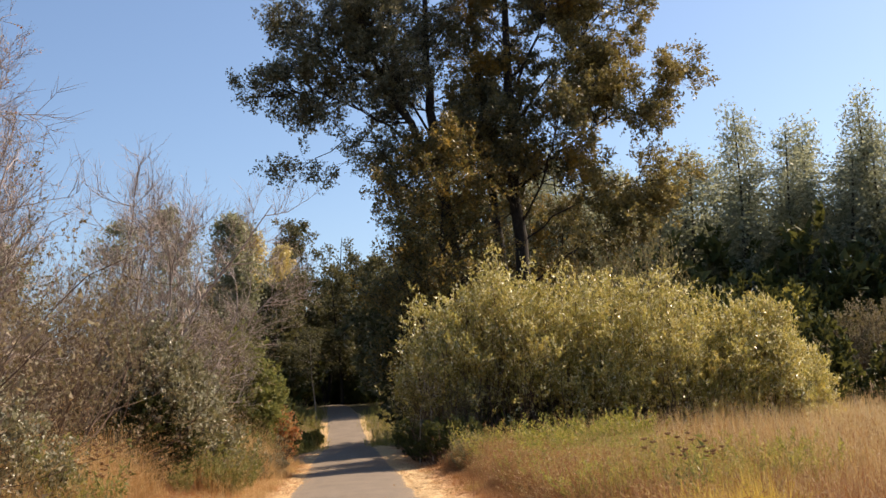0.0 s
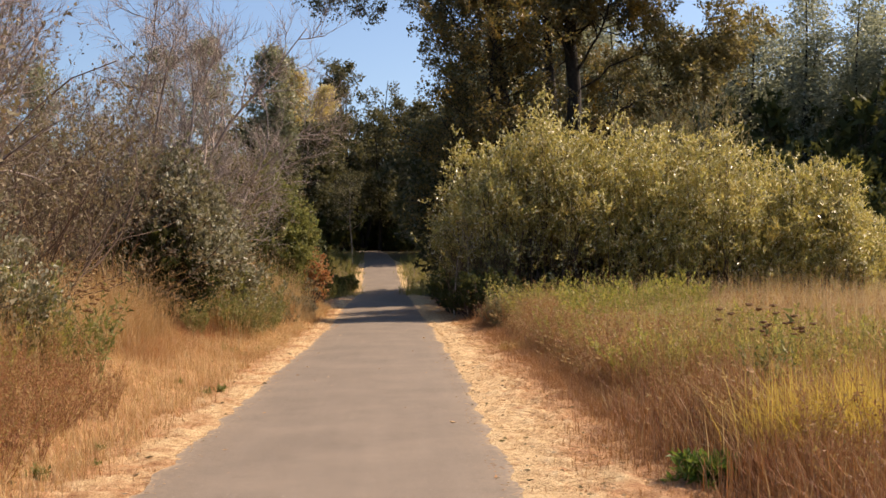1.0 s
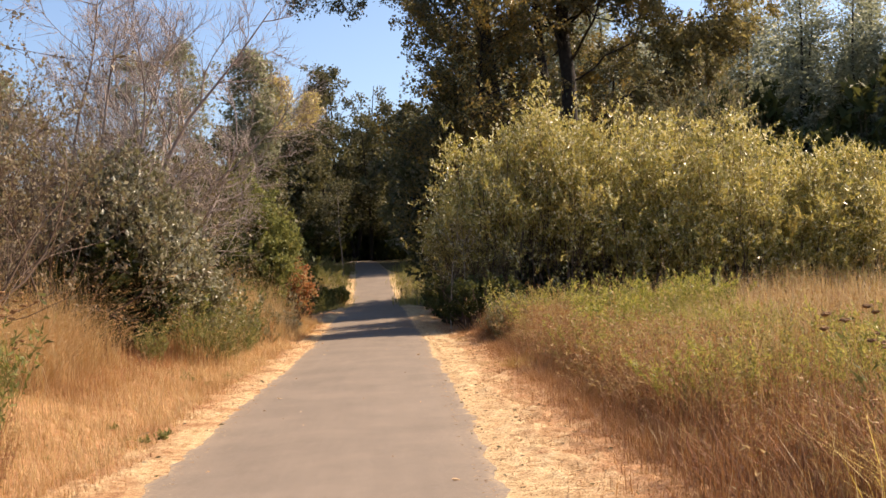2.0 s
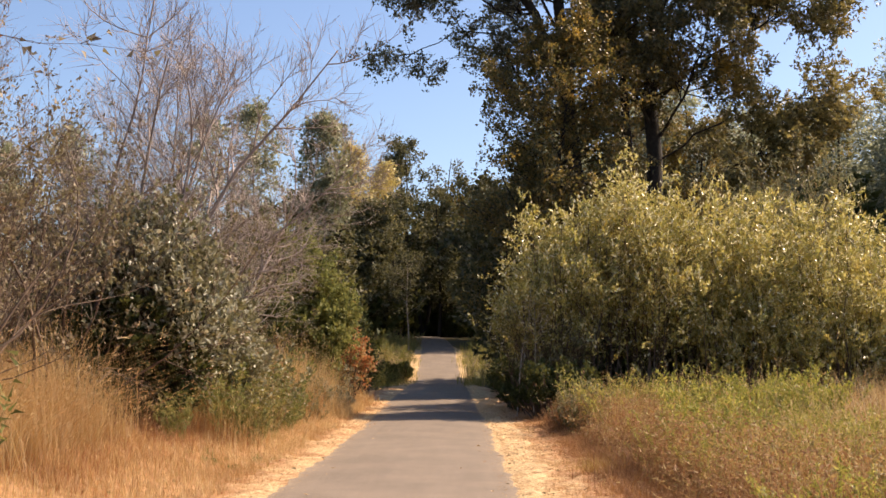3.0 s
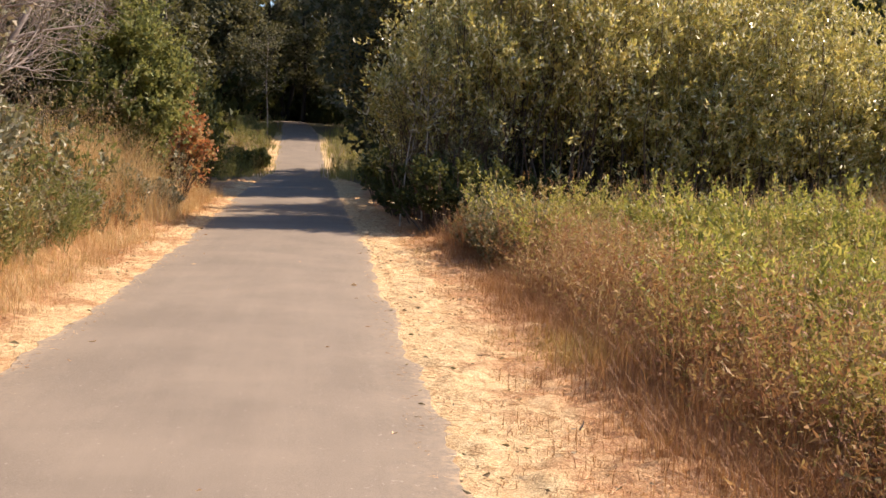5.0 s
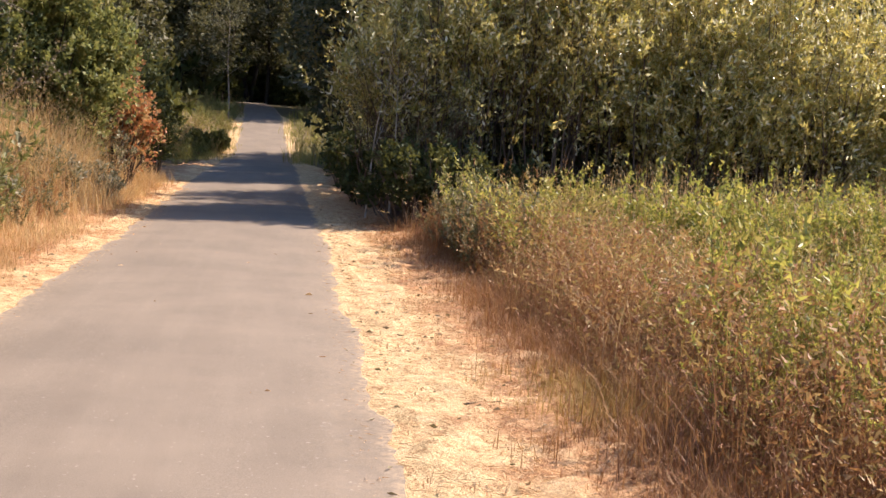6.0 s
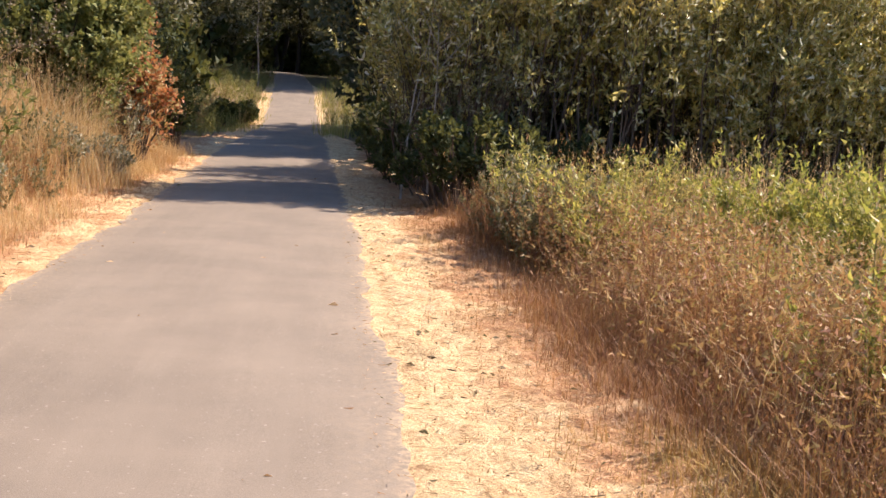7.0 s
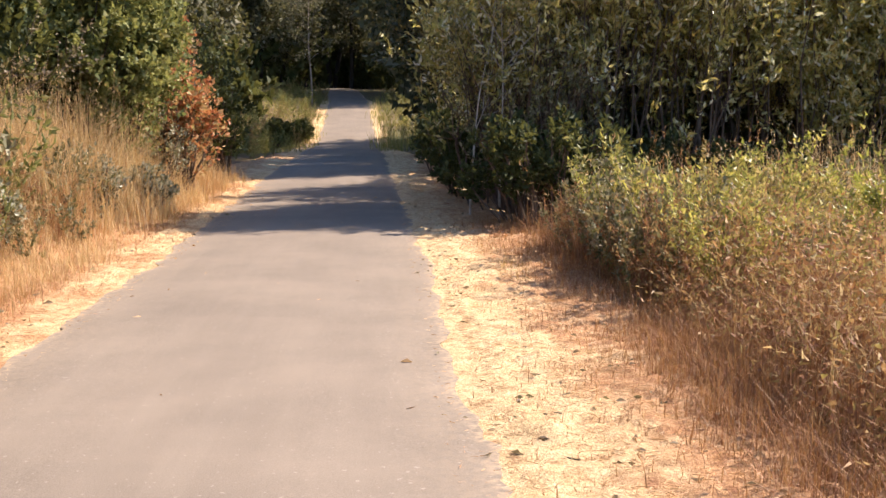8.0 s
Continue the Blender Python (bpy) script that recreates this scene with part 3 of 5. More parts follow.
def dome_shrub(name, label, seed, rx, ry, height, leaf, bark, stems=70, sprays=9, twigs=4, per_twig=8, leaf_size=(0.10, 0.028), upward=0.6, inner=0.35, foot=0.35, group="", droop=0.0,
               stem_r=0.022, base=0.05, out=0.7, far=False, skirt=0):
    """A many-stemmed shrub: stems fan out from the foot to a dome, with leafy sprays on their outer parts."""
    r = np.random.default_rng(seed)
    root = thing(name, label, "shrub", group)
    a = r.uniform(0, 2 * np.pi, stems)
    q = np.sqrt(r.uniform(0.0, 1, stems))
    top = height * np.sqrt(np.maximum(0, 1 - (q * 0.93) ** 2.2)) * r.uniform(0.82, 1.05, stems)
    end = np.stack([rx * q * np.cos(a), ry * q * np.sin(a), np.maximum(top, base * height)], 1)
    start = np.stack([rx * foot * q * np.cos(a), ry * foot * q * np.sin(a), np.zeros(stems)], 1)
    k = 7
    u = np.linspace(0, 1, k)[None, :, None]
    bow = start[:, None] * (1 - u) + end[:, None] * u
    bow[..., :2] += (end - start)[:, None, :2] * (u * (1 - u)) * -0.35
    bow[..., 2] -= droop * height * (u[..., 0] ** 3) * q[:, None]
    bow[:, 1:] += r.normal(0, 0.05, (stems, k - 1, 3)) * height / 5
    R = np.full((stems, 1), stem_r) * np.linspace(1, 0.3, k)[None] * r.uniform(0.6, 1.3, (stems, 1))
    S, SR = spawned(bow, R, sprays, (inner, 1.0), (20, 60), (0.16 * height, 0.30 * height), r, 4, 0.5, 0.12, 0.5, 0.5, 0.003)
    T, TR = spawned(S, SR, twigs, (0.1, 1), (20, 60), (0.06 * height, 0.13 * height), r, 3, 0.3, 0.12, 0.4, 0.6, 0.002)
    if skirt:
        b2 = np.stack([rx * np.sqrt(r.uniform(0.3, 1.0, skirt)) * np.cos(b := r.uniform(0, 2 * np.pi, skirt)), ry * np.sqrt(r.uniform(0.3, 1.0, skirt)) * np.sin(b), np.zeros(skirt)], 1)
        K, KR = grown(b2, unit(np.array([0, 0, 1.0]) + 0.5 * r.normal(size=(skirt, 3))), height * r.uniform(0.2, 0.5, skirt), np.full(skirt, 0.006), 4, r, 0.3, 0.12)
        K2, KR2 = spawned(K, KR, 6, (0.05, 1), (20, 65), (0.05 * height, 0.14 * height), r, 3, 0.3, 0.12, 0.4, 0.6, 0.002)
        T, TR = np.concatenate([T, K2]), np.concatenate([TR, KR2])
    wood = [tubes(bow, R, 3)] if far else [tubes(bow, R, 5), tubes(S, SR, 3)]
    part("branchwork", mesh_of("branchwork", *joined(wood), bark, True), root)
    part("foliage", mesh_of("foliage", *leaves_on(T, TR, per_twig, (0, 1), r, *leaf_size, 0.02, upward, out, far=far), leaf), root)
    return root


def bare_shrub(name, label, seed, rx, ry, height, twig, leaf=None, stems=34, twigs=9, fine=7, leaf_count=1, leaf_size=(0.06, 0.035), spread_up=0.7, stem_r=0.025, group="", category="shrub",
               sub=(0.25, 0.55), fine_len=(0.3, 0.7), wander=0.1, split=False, rise=0.35, angle=(20, 55)):
    """A leafless or nearly leafless thicket: fanning stems, twigs and fine twigs."""
    r = np.random.default_rng(seed)
    root = thing(name, label, category, group)
    a, q = r.uniform(0, 2 * np.pi, stems), np.sqrt(r.uniform(0, 1, stems))
    p = np.stack([0.45 * rx * q * np.cos(a), 0.45 * ry * q * np.sin(a), np.zeros(stems)], 1)
    d = unit(np.stack([rx * q * np.cos(a), ry * q * np.sin(a), np.full(stems, height * spread_up)], 1) + 0.12 * height * r.normal(size=(stems, 3)) * np.array([1, 1, 0]))
    P, R = grown(p, d, height * r.uniform(0.65, 1.08, stems), stem_r * r.uniform(0.6, 1.3, stems), 10, r, 0.25, wander, 0.2)
    S, SR = spawned(P, R, twigs, (0.22, 1), angle, (sub[0] * height, sub[1] * height), r, 4, rise, 0.15, 0.35, 0.5, 0.004)
    T, TR = spawned(S, SR, fine, (0.15, 1), (20, 55), fine_len, r, 2, rise * 0.8, 0.18, 0.4, 0.6, 0.0025)
    if split:
        for i in range(stems):
            part("stem", mesh_of("stem", *tubes(P[i:i + 1], R[i:i + 1], 7), twig, True), root)
    else:
        part("branchwork", mesh_of("branchwork", *tubes(P, R, 5), twig, True), root)
    part("twigwork", mesh_of("twigwork", *joined([tubes(S, SR, 3), tubes(T, TR, 3)]), twig, True), root)
    if leaf:
        part("foliage", mesh_of("foliage", *leaves_on(T, TR, leaf_count, (0.1, 1), r, *leaf_size, 0.02, 0.1, 0.9, far=True), leaf), root)
    return root


# the two old cottonwoods behind the willows, on one line across
big = limbed_tree("cottonwood_tree", "tall forked cottonwood with dark trunk and turning leaves", [
    ([(0, 0, 0), (-0.2, 0, 5), (-0.5, 0, 10), (-0.9, 0, 13.2)], 0.42, 0.33, 0.0),
    ([(-0.9, 0, 13.2), (-1.1, 0.3, 16.8), (-1.1, 0.4, 20.5), (-0.8, 0.2, 26)], 0.30, 0.07, 1.2),
    ([(-0.9, 0, 13.2), (-2.4, -0.6, 16), (-3.8, -0.9, 19.0), (-5.0, -1.0, 23.5)], 0.24, 0.06, 1.2),
    ([(-1.5, -0.25, 14.3), (-4.2, -1.2, 16.2), (-6.8, -1.6, 17.6), (-8.9, -1.8, 17.2)], 0.13, 0.04, 1.1),
    ([(-2.9, -0.7, 17.0), (-5.4, -0.6, 19.4), (-7.6, -0.4, 21.0)], 0.11, 0.04, 1.1),
    ([(-0.8, 0, 12.6), (-3.0, -0.8, 14.6), (-5.2, -1.2, 15.2), (-7.6, -1.3, 13.9)], 0.10, 0.025, 0.35),
    ([(-2.2, -0.4, 15.6), (-2.6, 1.2, 19), (-2.8, 1.6, 24)], 0.14, 0.04, 0.9),
    ([(-1.0, 0.1, 15.0), (-3.0, -1.6, 18.0), (-4.2, -2.2, 21.5)], 0.12, 0.04, 0.9),
    ([(-0.7, 0.1, 12.2), (0.4, 0.8, 14.6), (1.4, 1.0, 16.2)], 0.09, 0.03, 0.25),
    ([(-0.5, 0, 10.5), (-2.4, -1.6, 12.2), (-3.4, -2.2, 13.4)], 0.10, 0.03, 0.45)],
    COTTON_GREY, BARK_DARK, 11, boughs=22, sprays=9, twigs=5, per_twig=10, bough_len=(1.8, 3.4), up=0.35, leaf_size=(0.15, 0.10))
big.matrix_basis = placed(6.1, 52.0)
second = limbed_tree("cottonwood_tree", "tall cottonwood with two dark trunks, sunward leaves tinted golden for sunlight", [
    ([(0, 0, 0), (0, 0, 8), (-0.05, 0, 14.5), (0.2, 0.1, 19.5), (0.6, 0.2, 27)], 0.46, 0.10, 2.6),
    ([(-0.5, 0.3, 0.2), (-0.95, 0.6, 9), (-1.2, 0.7, 15), (-1.4, 0.8, 25)], 0.32, 0.07, 2.2),
    ([(0.1, 0, 12.2), (2.4, -0.7, 14.1), (4.9, -1.2, 15.6), (8.2, -1.4, 17.0)], 0.10, 0.03, 1.1),
    ([(0.1, 0, 15.5), (2.6, 0.3, 18.5), (5.4, 0.6, 21.5), (6.6, 0.6, 24)], 0.10, 0.03, 1.35),
    ([(0.0, 0, 9.6), (2.4, -1.0, 11.0), (5.0, -1.5, 12.0), (7.0, -1.6, 12.0)], 0.08, 0.03, 0.8),
    ([(0.2, 0, 17.2), (2.2, -0.6, 21.0), (3.0, -0.9, 25.5)], 0.14, 0.05, 2.0),
    ([(0.1, 0, 14.6), (2.6, 0.8, 17.0), (5.8, 1.2, 19.0)], 0.13, 0.04, 1.2),
    ([(-0.1, 0, 11.0), (-1.6, -1.6, 13.2), (-2.2, -2.6, 15.5)], 0.12, 0.04, 0.7),
    ([(0.1, 0, 10.4), (1.2, -1.8, 12.4), (1.8, -2.8, 14.6)], 0.12, 0.04, 0.7),
    ([(0.1, 0, 7.2), (1.8, -1.4, 8.4), (3.4, -2.2, 9.4), (5.0, -2.4, 10.0)], 0.10, 0.03, 0.9)],
    COTTON_LEAF, BARK_DARK, 12, boughs=20, sprays=9, twigs=5, per_twig=12, bough_len=(2.0, 3.6), bare=0.4, up=0.2, leaf_size=(0.165, 0.11), sunny_leaf=SUNLIT_OLIVE_LEAF)
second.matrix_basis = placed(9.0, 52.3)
young = column_tree("young_cottonwood_tree", "young cottonwood with bronze and golden leaves", 13, 15.8, 3.9, BRONZE_LEAF, BARK_DARK, 128, 9, 5, 8, (0.13, 0.10), 0.1, 1, rise=0.35)
young.matrix_basis = placed(3.5, 48.5)
for i, (x, y, h, sp) in enumerate([(8.6, 57.5, 15.2, 2.9), (12.0, 58.5, 14.0, 3.0)]):
    s = column_tree("young_cottonwood_tree", "dull olive young cottonwood behind the old ones", 14 + i, h, sp, COTTON_LEAF, BARK_DARK, 74, 8, 4, 6, (0.15, 0.11), 0.12, 1, "young cottonwoods", 0.5)
    s.matrix_basis = placed(x, y, 70 * i)

# willow shrubs behind the meadow
# the shrub at (4.2, 39.6) is added to cast shade on the path
WILLOWS = [(3.7, 35.3, 2.1, 2.1, 5.6), (5.5, 35.9, 2.3, 2.4, 6.5), (7.4, 35.7, 2.2, 2.5, 6.3), (9.2, 36.2, 2.2, 2.5, 5.8), (10.9, 35.8, 2.2, 2.5, 5.8), (12.6, 36.1, 2.1, 2.4, 5.1), (14.3, 35.7, 2.0, 2.2, 4.5), (15.3, 35.9, 1.5, 1.9, 3.5), (4.2, 39.6, 2.2, 2.0, 5.0), (8.0, 39.0, 2.6, 2.2, 5.6)]
for i, (x, y, rx, ry, h) in enumerate(WILLOWS):
    s = dome_shrub("willow_shrub", "dense yellow-green willow shrub in autumn leaf", 20 + 100 * i, rx, ry, h, WILLOW_LEAF, TWIG_BROWN, 68, 11, 4, 11, (0.118, 0.046), 0.40, 0.34 if x < 6 else 0.28, 0.7, "willow shrubs beside the meadow",
                   skirt=int(np.clip(x * 6 - 20, 8, 60)), base=0.26 if x < 6.5 else 0.14, out=0.9, far=i > 1)
    s.matrix_basis = placed(x, y, 40 * i)
s = dome_shrub("willow_shrub", "taller grey-green willow shrub behind the others", 26, 3.4, 3.0, 8.4, BRAMBLE_LEAF, TWIG_DARK, 80, 10, 4, 8, (0.14, 0.05), 0.7, 0.3, 0.4, "willow shrubs beside the meadow")
s.matrix_basis = placed(12.4, 45)
s = dome_shrub("twiggy_shrub", "low dark shrub with pale thin stems at the path", 27, 1.3, 1.6, 3.4, BRAMBLE_LEAF, TWIG_BROWN, 40, 8, 3, 5, (0.08, 0.035), 0.3, 0.3, 0.3)
s.matrix_basis = placed(3.0, 34.6)
s = column_tree("pale_sapling", "thin sapling with pale bare stem beside the path", 28, 3.3, 1.0, BRAMBLE_LEAF, BARK_PALE, 10, 3, 3, 3, (0.06, 0.03), 0.3, 2, rise=0.9, trunk_r=0.02, jitter=0.02)
s.matrix_basis = placed(2.62, 33.9)
# dark leaves paint shade under the willows; the three behind only block light
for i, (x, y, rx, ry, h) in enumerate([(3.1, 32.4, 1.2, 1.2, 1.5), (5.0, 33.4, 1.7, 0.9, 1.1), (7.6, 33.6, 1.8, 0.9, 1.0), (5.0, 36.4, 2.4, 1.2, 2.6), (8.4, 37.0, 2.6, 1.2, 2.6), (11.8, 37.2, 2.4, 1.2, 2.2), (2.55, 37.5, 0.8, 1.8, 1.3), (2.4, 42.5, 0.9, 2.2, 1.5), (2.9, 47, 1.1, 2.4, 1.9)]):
    s = dome_shrub("bramble_bush", "low green bramble bush beside the path, leaves darkened for shade", 30 + i, rx, ry, h, DARK_SHADED_LEAF, TWIG_BROWN, 50, 8, 3, 6, (0.09, 0.06), 0.1, 0.25, 0.5, "brambles beside the path", far=y > 34)
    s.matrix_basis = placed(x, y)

# elders added to cast shade on the path and darken its right side
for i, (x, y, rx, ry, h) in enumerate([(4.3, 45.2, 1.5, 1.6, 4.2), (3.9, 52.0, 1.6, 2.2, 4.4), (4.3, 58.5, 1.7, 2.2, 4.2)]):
    s = dome_shrub("elder_bush", "elder bush added to shade the path, its leaves darkened", 35 + i, rx, ry, h, DARK_SHADED_LEAF, TWIG_BROWN, 60, 8, 3, 6, (0.12, 0.085), 0.1, 0.15, 0.5, "elders beside the path", far=True)
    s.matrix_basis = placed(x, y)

# dark trees that close over the path beyond the willows; some past y 82 are added to shade the rise
for i, (x, y, h, sp) in enumerate([(3.5, 51.5, 8.0, 2.6), (3.7, 57, 9.5, 3.0), (4.6, 63, 11, 3.2), (3.3, 92, 13, 3.8), (2.7, 83.6, 8.0, 2.6), (3.9, 82.2, 9.5, 2.8), (3.2, 87, 10, 2.6), (5.8, 86, 13, 3.4), (4.4, 89, 12, 3.0), (8, 90, 13, 3.4)]):
    s = column_tree("alder_tree", "leafy alder leaning over the path, leaves darkened for shade", 40 + i, h, sp, SHADE_LEAF, BARK_DARK, 60, 6, 4, 5, (0.26, 0.20), 0.10, 2, "alders along the path", 0.4, far=True)
    s.matrix_basis = placed(x, y, 70 * i)

# left of the path, far to near
gold_a = column_tree("golden_poplar_tree", "slender golden poplar above the other trees", 50, 14.6, 2.5, GOLD_LEAF, BARK_GREY, 130, 6, 4, 5, (0.20, 0.15), 0.3, 1, "golden poplars", 1.3, far=True, jitter=0.2, pointed=True)
gold_a.matrix_basis = placed(-7.6, 92)
copy_thing(gold_a, placed(-6.5, 93.2, 120, 0.93))
copy_thing(gold_a, placed(-8.5, 93.0, 200, 0.86))
POPLARS = [(-12.4, 62, 13.6, 2.8), (-9.2, 61, 13.4, 2.5), (-6.5, 60, 14.4, 1.5), (-16, 58, 12.8, 2.4), (-20, 55, 12.0, 2.4)]
for i, (x, y, h, sp) in enumerate(POPLARS):
    s = column_tree("silver_poplar_tree", "silvery green poplar behind the thicket", 60 + i, h, sp, POPLAR_LEAF, BARK_GREY, 90, 5, 4, 4, (0.18, 0.13), 0.55 if i == 2 else 0.12, 1, "poplars behind the thicket", 0.9, jitter=0.14, far=True, trunk_r=0.08 if i == 2 else None, pointed=i % 2 == 0)
    s.matrix_basis = placed(x, y, 50 * i)
for i, (x, y, h, sp) in enumerate([(-8.6, 66, 10.2, 2.4), (-1.0, 96, 12.5, 2.6), (-2.6, 104, 18.0, 3.0), (-4.5, 104, 18.2, 2.6), (1.2, 102, 13.4, 3.0), (-7.4, 72, 9.6, 2.2), (-5.6, 88, 11.4, 3.0), (-7.6, 89, 10.6, 2.8), (-6.2, 84, 10.0, 2.4), (-7.5, 72, 8.6, 2.8), (-7.4, 58, 6.8, 2.2), (-8.0, 100, 13, 3.2), (5.0, 104, 13, 3.4)]):
    s = column_tree("maple_tree", "dull olive leafy tree at the end of the path", 70 + i, h, sp, SHADE_LEAF, BARK_DARK, 70, 6, 4, 5, (0.24, 0.17), 0.16, 2, "trees at the end of the path", 0.6, far=True, jitter=0.15)
    s.matrix_basis = placed(x, y, 33 * i)
s = column_tree("birch_sapling", "young birch with pale forked stem beside the path", 80, 6.4, 1.9, SHADE_LEAF, BARK_GREY, 15, 5, 4, 5, (0.12, 0.09), 0.3, 1, rise=1.0, trunk_r=0.055)
s.matrix_basis = placed(-2.75, 79)
s = dome_shrub("hazel_bush", "rounded fresh green bush beside the path", 81, 2.1, 1.8, 4.6, GREEN_LEAF, TWIG_DARK, 130, 11, 5, 14, (0.085, 0.07), 0.1, 0.3, 0.6, base=0.22, out=1.0, far=True)
s.matrix_basis = placed(-4.35, 35.5)
s = dome_shrub("hazel_bush", "dark green bush behind the bare thicket", 82, 2.2, 1.9, 4.8, DARK_SHADED_LEAF, TWIG_DARK, 80, 10, 4, 8, (0.13, 0.10), 0.1, 0.2, 0.5, far=True)
s.matrix_basis = placed(-5.4, 34.5)
s = dome_shrub("sumac_bush", "tall rust-red autumn bush beside the path", 83, 0.75, 0.8, 3.0, RED_LEAF, TWIG_BROWN, 42, 8, 4, 6, (0.10, 0.065), 0.0, 0.2, 0.5)
s.matrix_basis = placed(-2.75, 37.6)
# the tall narrow first bush is dark foliage put where shade falls
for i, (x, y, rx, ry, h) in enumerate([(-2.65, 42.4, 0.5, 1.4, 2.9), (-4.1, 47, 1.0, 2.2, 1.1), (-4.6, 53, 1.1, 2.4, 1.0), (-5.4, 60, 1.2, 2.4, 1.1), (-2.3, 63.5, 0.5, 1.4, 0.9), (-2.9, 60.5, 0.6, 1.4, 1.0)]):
    s = dome_shrub("bramble_bush", "dark green bush beside the path, shade put into its leaf colour", 84 + i, rx, ry, h, DARK_SHADED_LEAF, TWIG_BROWN, 60, 8, 3, 7, (0.09, 0.06), 0.1, 0.2, 0.5, "brambles beside the path", far=True)
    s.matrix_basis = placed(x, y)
for i, (x, y, rx, h) in enumerate([(-3.75, 23.6, 0.6, 0.8), (-2.95, 32.5, 0.55, 0.85), (-2.6, 34.2, 0.5, 0.7), (-3.2, 28.6, 0.6, 0.9), (-3.0, 36.9, 0.8, 1.5)]):
    s = dome_shrub("bramble_bush", "low grey-green bramble among the dry grass", 95 + i, rx, rx, h, SILVER_BUSH_LEAF, TWIG_BROWN, 40, 7, 3, 5, (0.06, 0.042), 0.1, 0.15, 0.5, "brambles in the verge grass")
    s.matrix_basis = placed(x, y)
# dark stems here and the dark bush below paint the shaded hollow
s = dome_shrub("bramble_bush", "bramble bush with glossy grey-green leaves", 90, 1.3, 1.2, 3.6, SILVER_BUSH_LEAF, TWIG_DARK, 80, 9, 4, 4, (0.10, 0.066), 0.1, 0.48, 0.28, base=0.42)
s.matrix_basis = placed(-4.1, 22.3)
s = dome_shrub("bramble_bush", "dense grey-green bramble bush hanging to the ground", 93, 0.95, 1.1, 2.7, SILVER_BUSH_LEAF, TWIG_BROWN, 70, 9, 4, 6, (0.085, 0.056), 0.1, 0.2, 0.4)
s.matrix_basis = placed(-3.55, 23.9)
s = dome_shrub("hazel_bush", "dark-leaved bush added for the shaded hollow of the brambles", 92, 1.2, 1.0, 2.4, DARK_SHADED_LEAF, TWIG_DARK, 70, 9, 4, 9, (0.10, 0.075), 0.1, 0.1, 0.5)
s.matrix_basis = placed(-4.5, 22.0)
s = dome_shrub("bramble_bush", "leafy grey-green bramble bush among the dry grass", 94, 0.95, 0.9, 2.0, SILVER_BUSH_LEAF, TWIG_BROWN, 60, 9, 4, 5, (0.06, 0.042), 0.1, 0.2, 0.5)
s.matrix_basis = placed(-4.45, 12.6)
s = dome_shrub("bramble_bush", "bramble bush with sparse grey-green leaves", 91, 1.3, 1.5, 3.8, SILVER_BUSH_LEAF, TWIG_PINK, 80, 9, 4, 4, (0.075, 0.05), 0.1, 0.25, 0.4)
s.matrix_basis = placed(-4.9, 25.6)

# bare thickets and bare trees left of the path
def bare_tree(label, seed, height, spread_r, stems, leaf=None, lean=(0.0, 0.0), twig=TWIG_PINK):
    """A leafless tree forking low: curved limbs, branches, twigs and a haze of fine twigs."""
    r = np.random.default_rng(seed)
    root = thing("bare_willow_tree", label, "tree", "bare willows")
    a = np.linspace(0, 2 * np.pi, stems, endpoint=False) + r.uniform(-0.5, 0.5, stems)
    out = r.uniform(0.15, 1.0, stems) * spread_r / height
    p = np.stack([0.12 * np.cos(a), 0.12 * np.sin(a), np.zeros(stems)], 1)
    d = unit(np.stack([out * np.cos(a) + lean[0], out * np.sin(a) + lean[1], np.ones(stems)], 1))
    P, R = grown(p, d, height * r.uniform(0.75, 1.05, stems), r.uniform(0.04, 0.075, stems), 12, r, 0.45, 0.11, 0.15)
    for i in range(stems):
        part("stem", mesh_of("stem", *tubes(P[i:i + 1], R[i:i + 1], 7), twig, True), root)
    B, BR = spawned(P, R, 15, (0.2, 0.97), (28, 62), (0.2 * height, 0.4 * height), r, 7, 0.40, 0.19, 0.5, 0.6, 0.013)
    S, SR = spawned(B, BR, 10, (0.1, 1), (25, 60), (0.45, 1.2), r, 4, 0.35, 0.17, 0.4, 0.6, 0.0065)
    T, TR = spawned(S, SR, 6, (0.1, 1), (20, 60), (0.2, 0.6), r, 2, 0.2, 0.18, 0.3, 0.7, 0.0045)
    part("twigwork", mesh_of("twigwork", *joined([tubes(B, BR, 4), tubes(S, SR, 3), tubes(T, TR, 3)]), twig, True), root)
    if leaf:
        keep = r.uniform(0, 1, len(T)) < 0.16
        part("foliage", mesh_of("foliage", *leaves_on(T[keep], TR[keep], 2, (0.1, 1), r, 0.06, 0.04, 0.02, 0, 0.9), leaf), root, "few remaining leaves")
    return root


BARE_TREES = [(-4.9, 24.5, 7.2, 2.0, 8, (-0.05, 0.0)), (-4.6, 27.5, 6.4, 1.2, 5, (0.05, 0.0)), (-7.7, 21.5, 10.8, 1.9, 12, (-0.03, 0.0)), (-6.8, 14.0, 8.2, 2.2, 7, (0.0, 0.0)), (-9.4, 19.0, 7.0, 2.4, 6, (0.0, 0.0))]
for i, (x, y, h, sp, n, lean) in enumerate(BARE_TREES):
    s = bare_tree("leafless willow with curved pinkish grey branches and fine twigs", 100 + i, h, sp, n, RED_LEAF if i == 2 else None, lean)
    s.matrix_basis = placed(x, y)
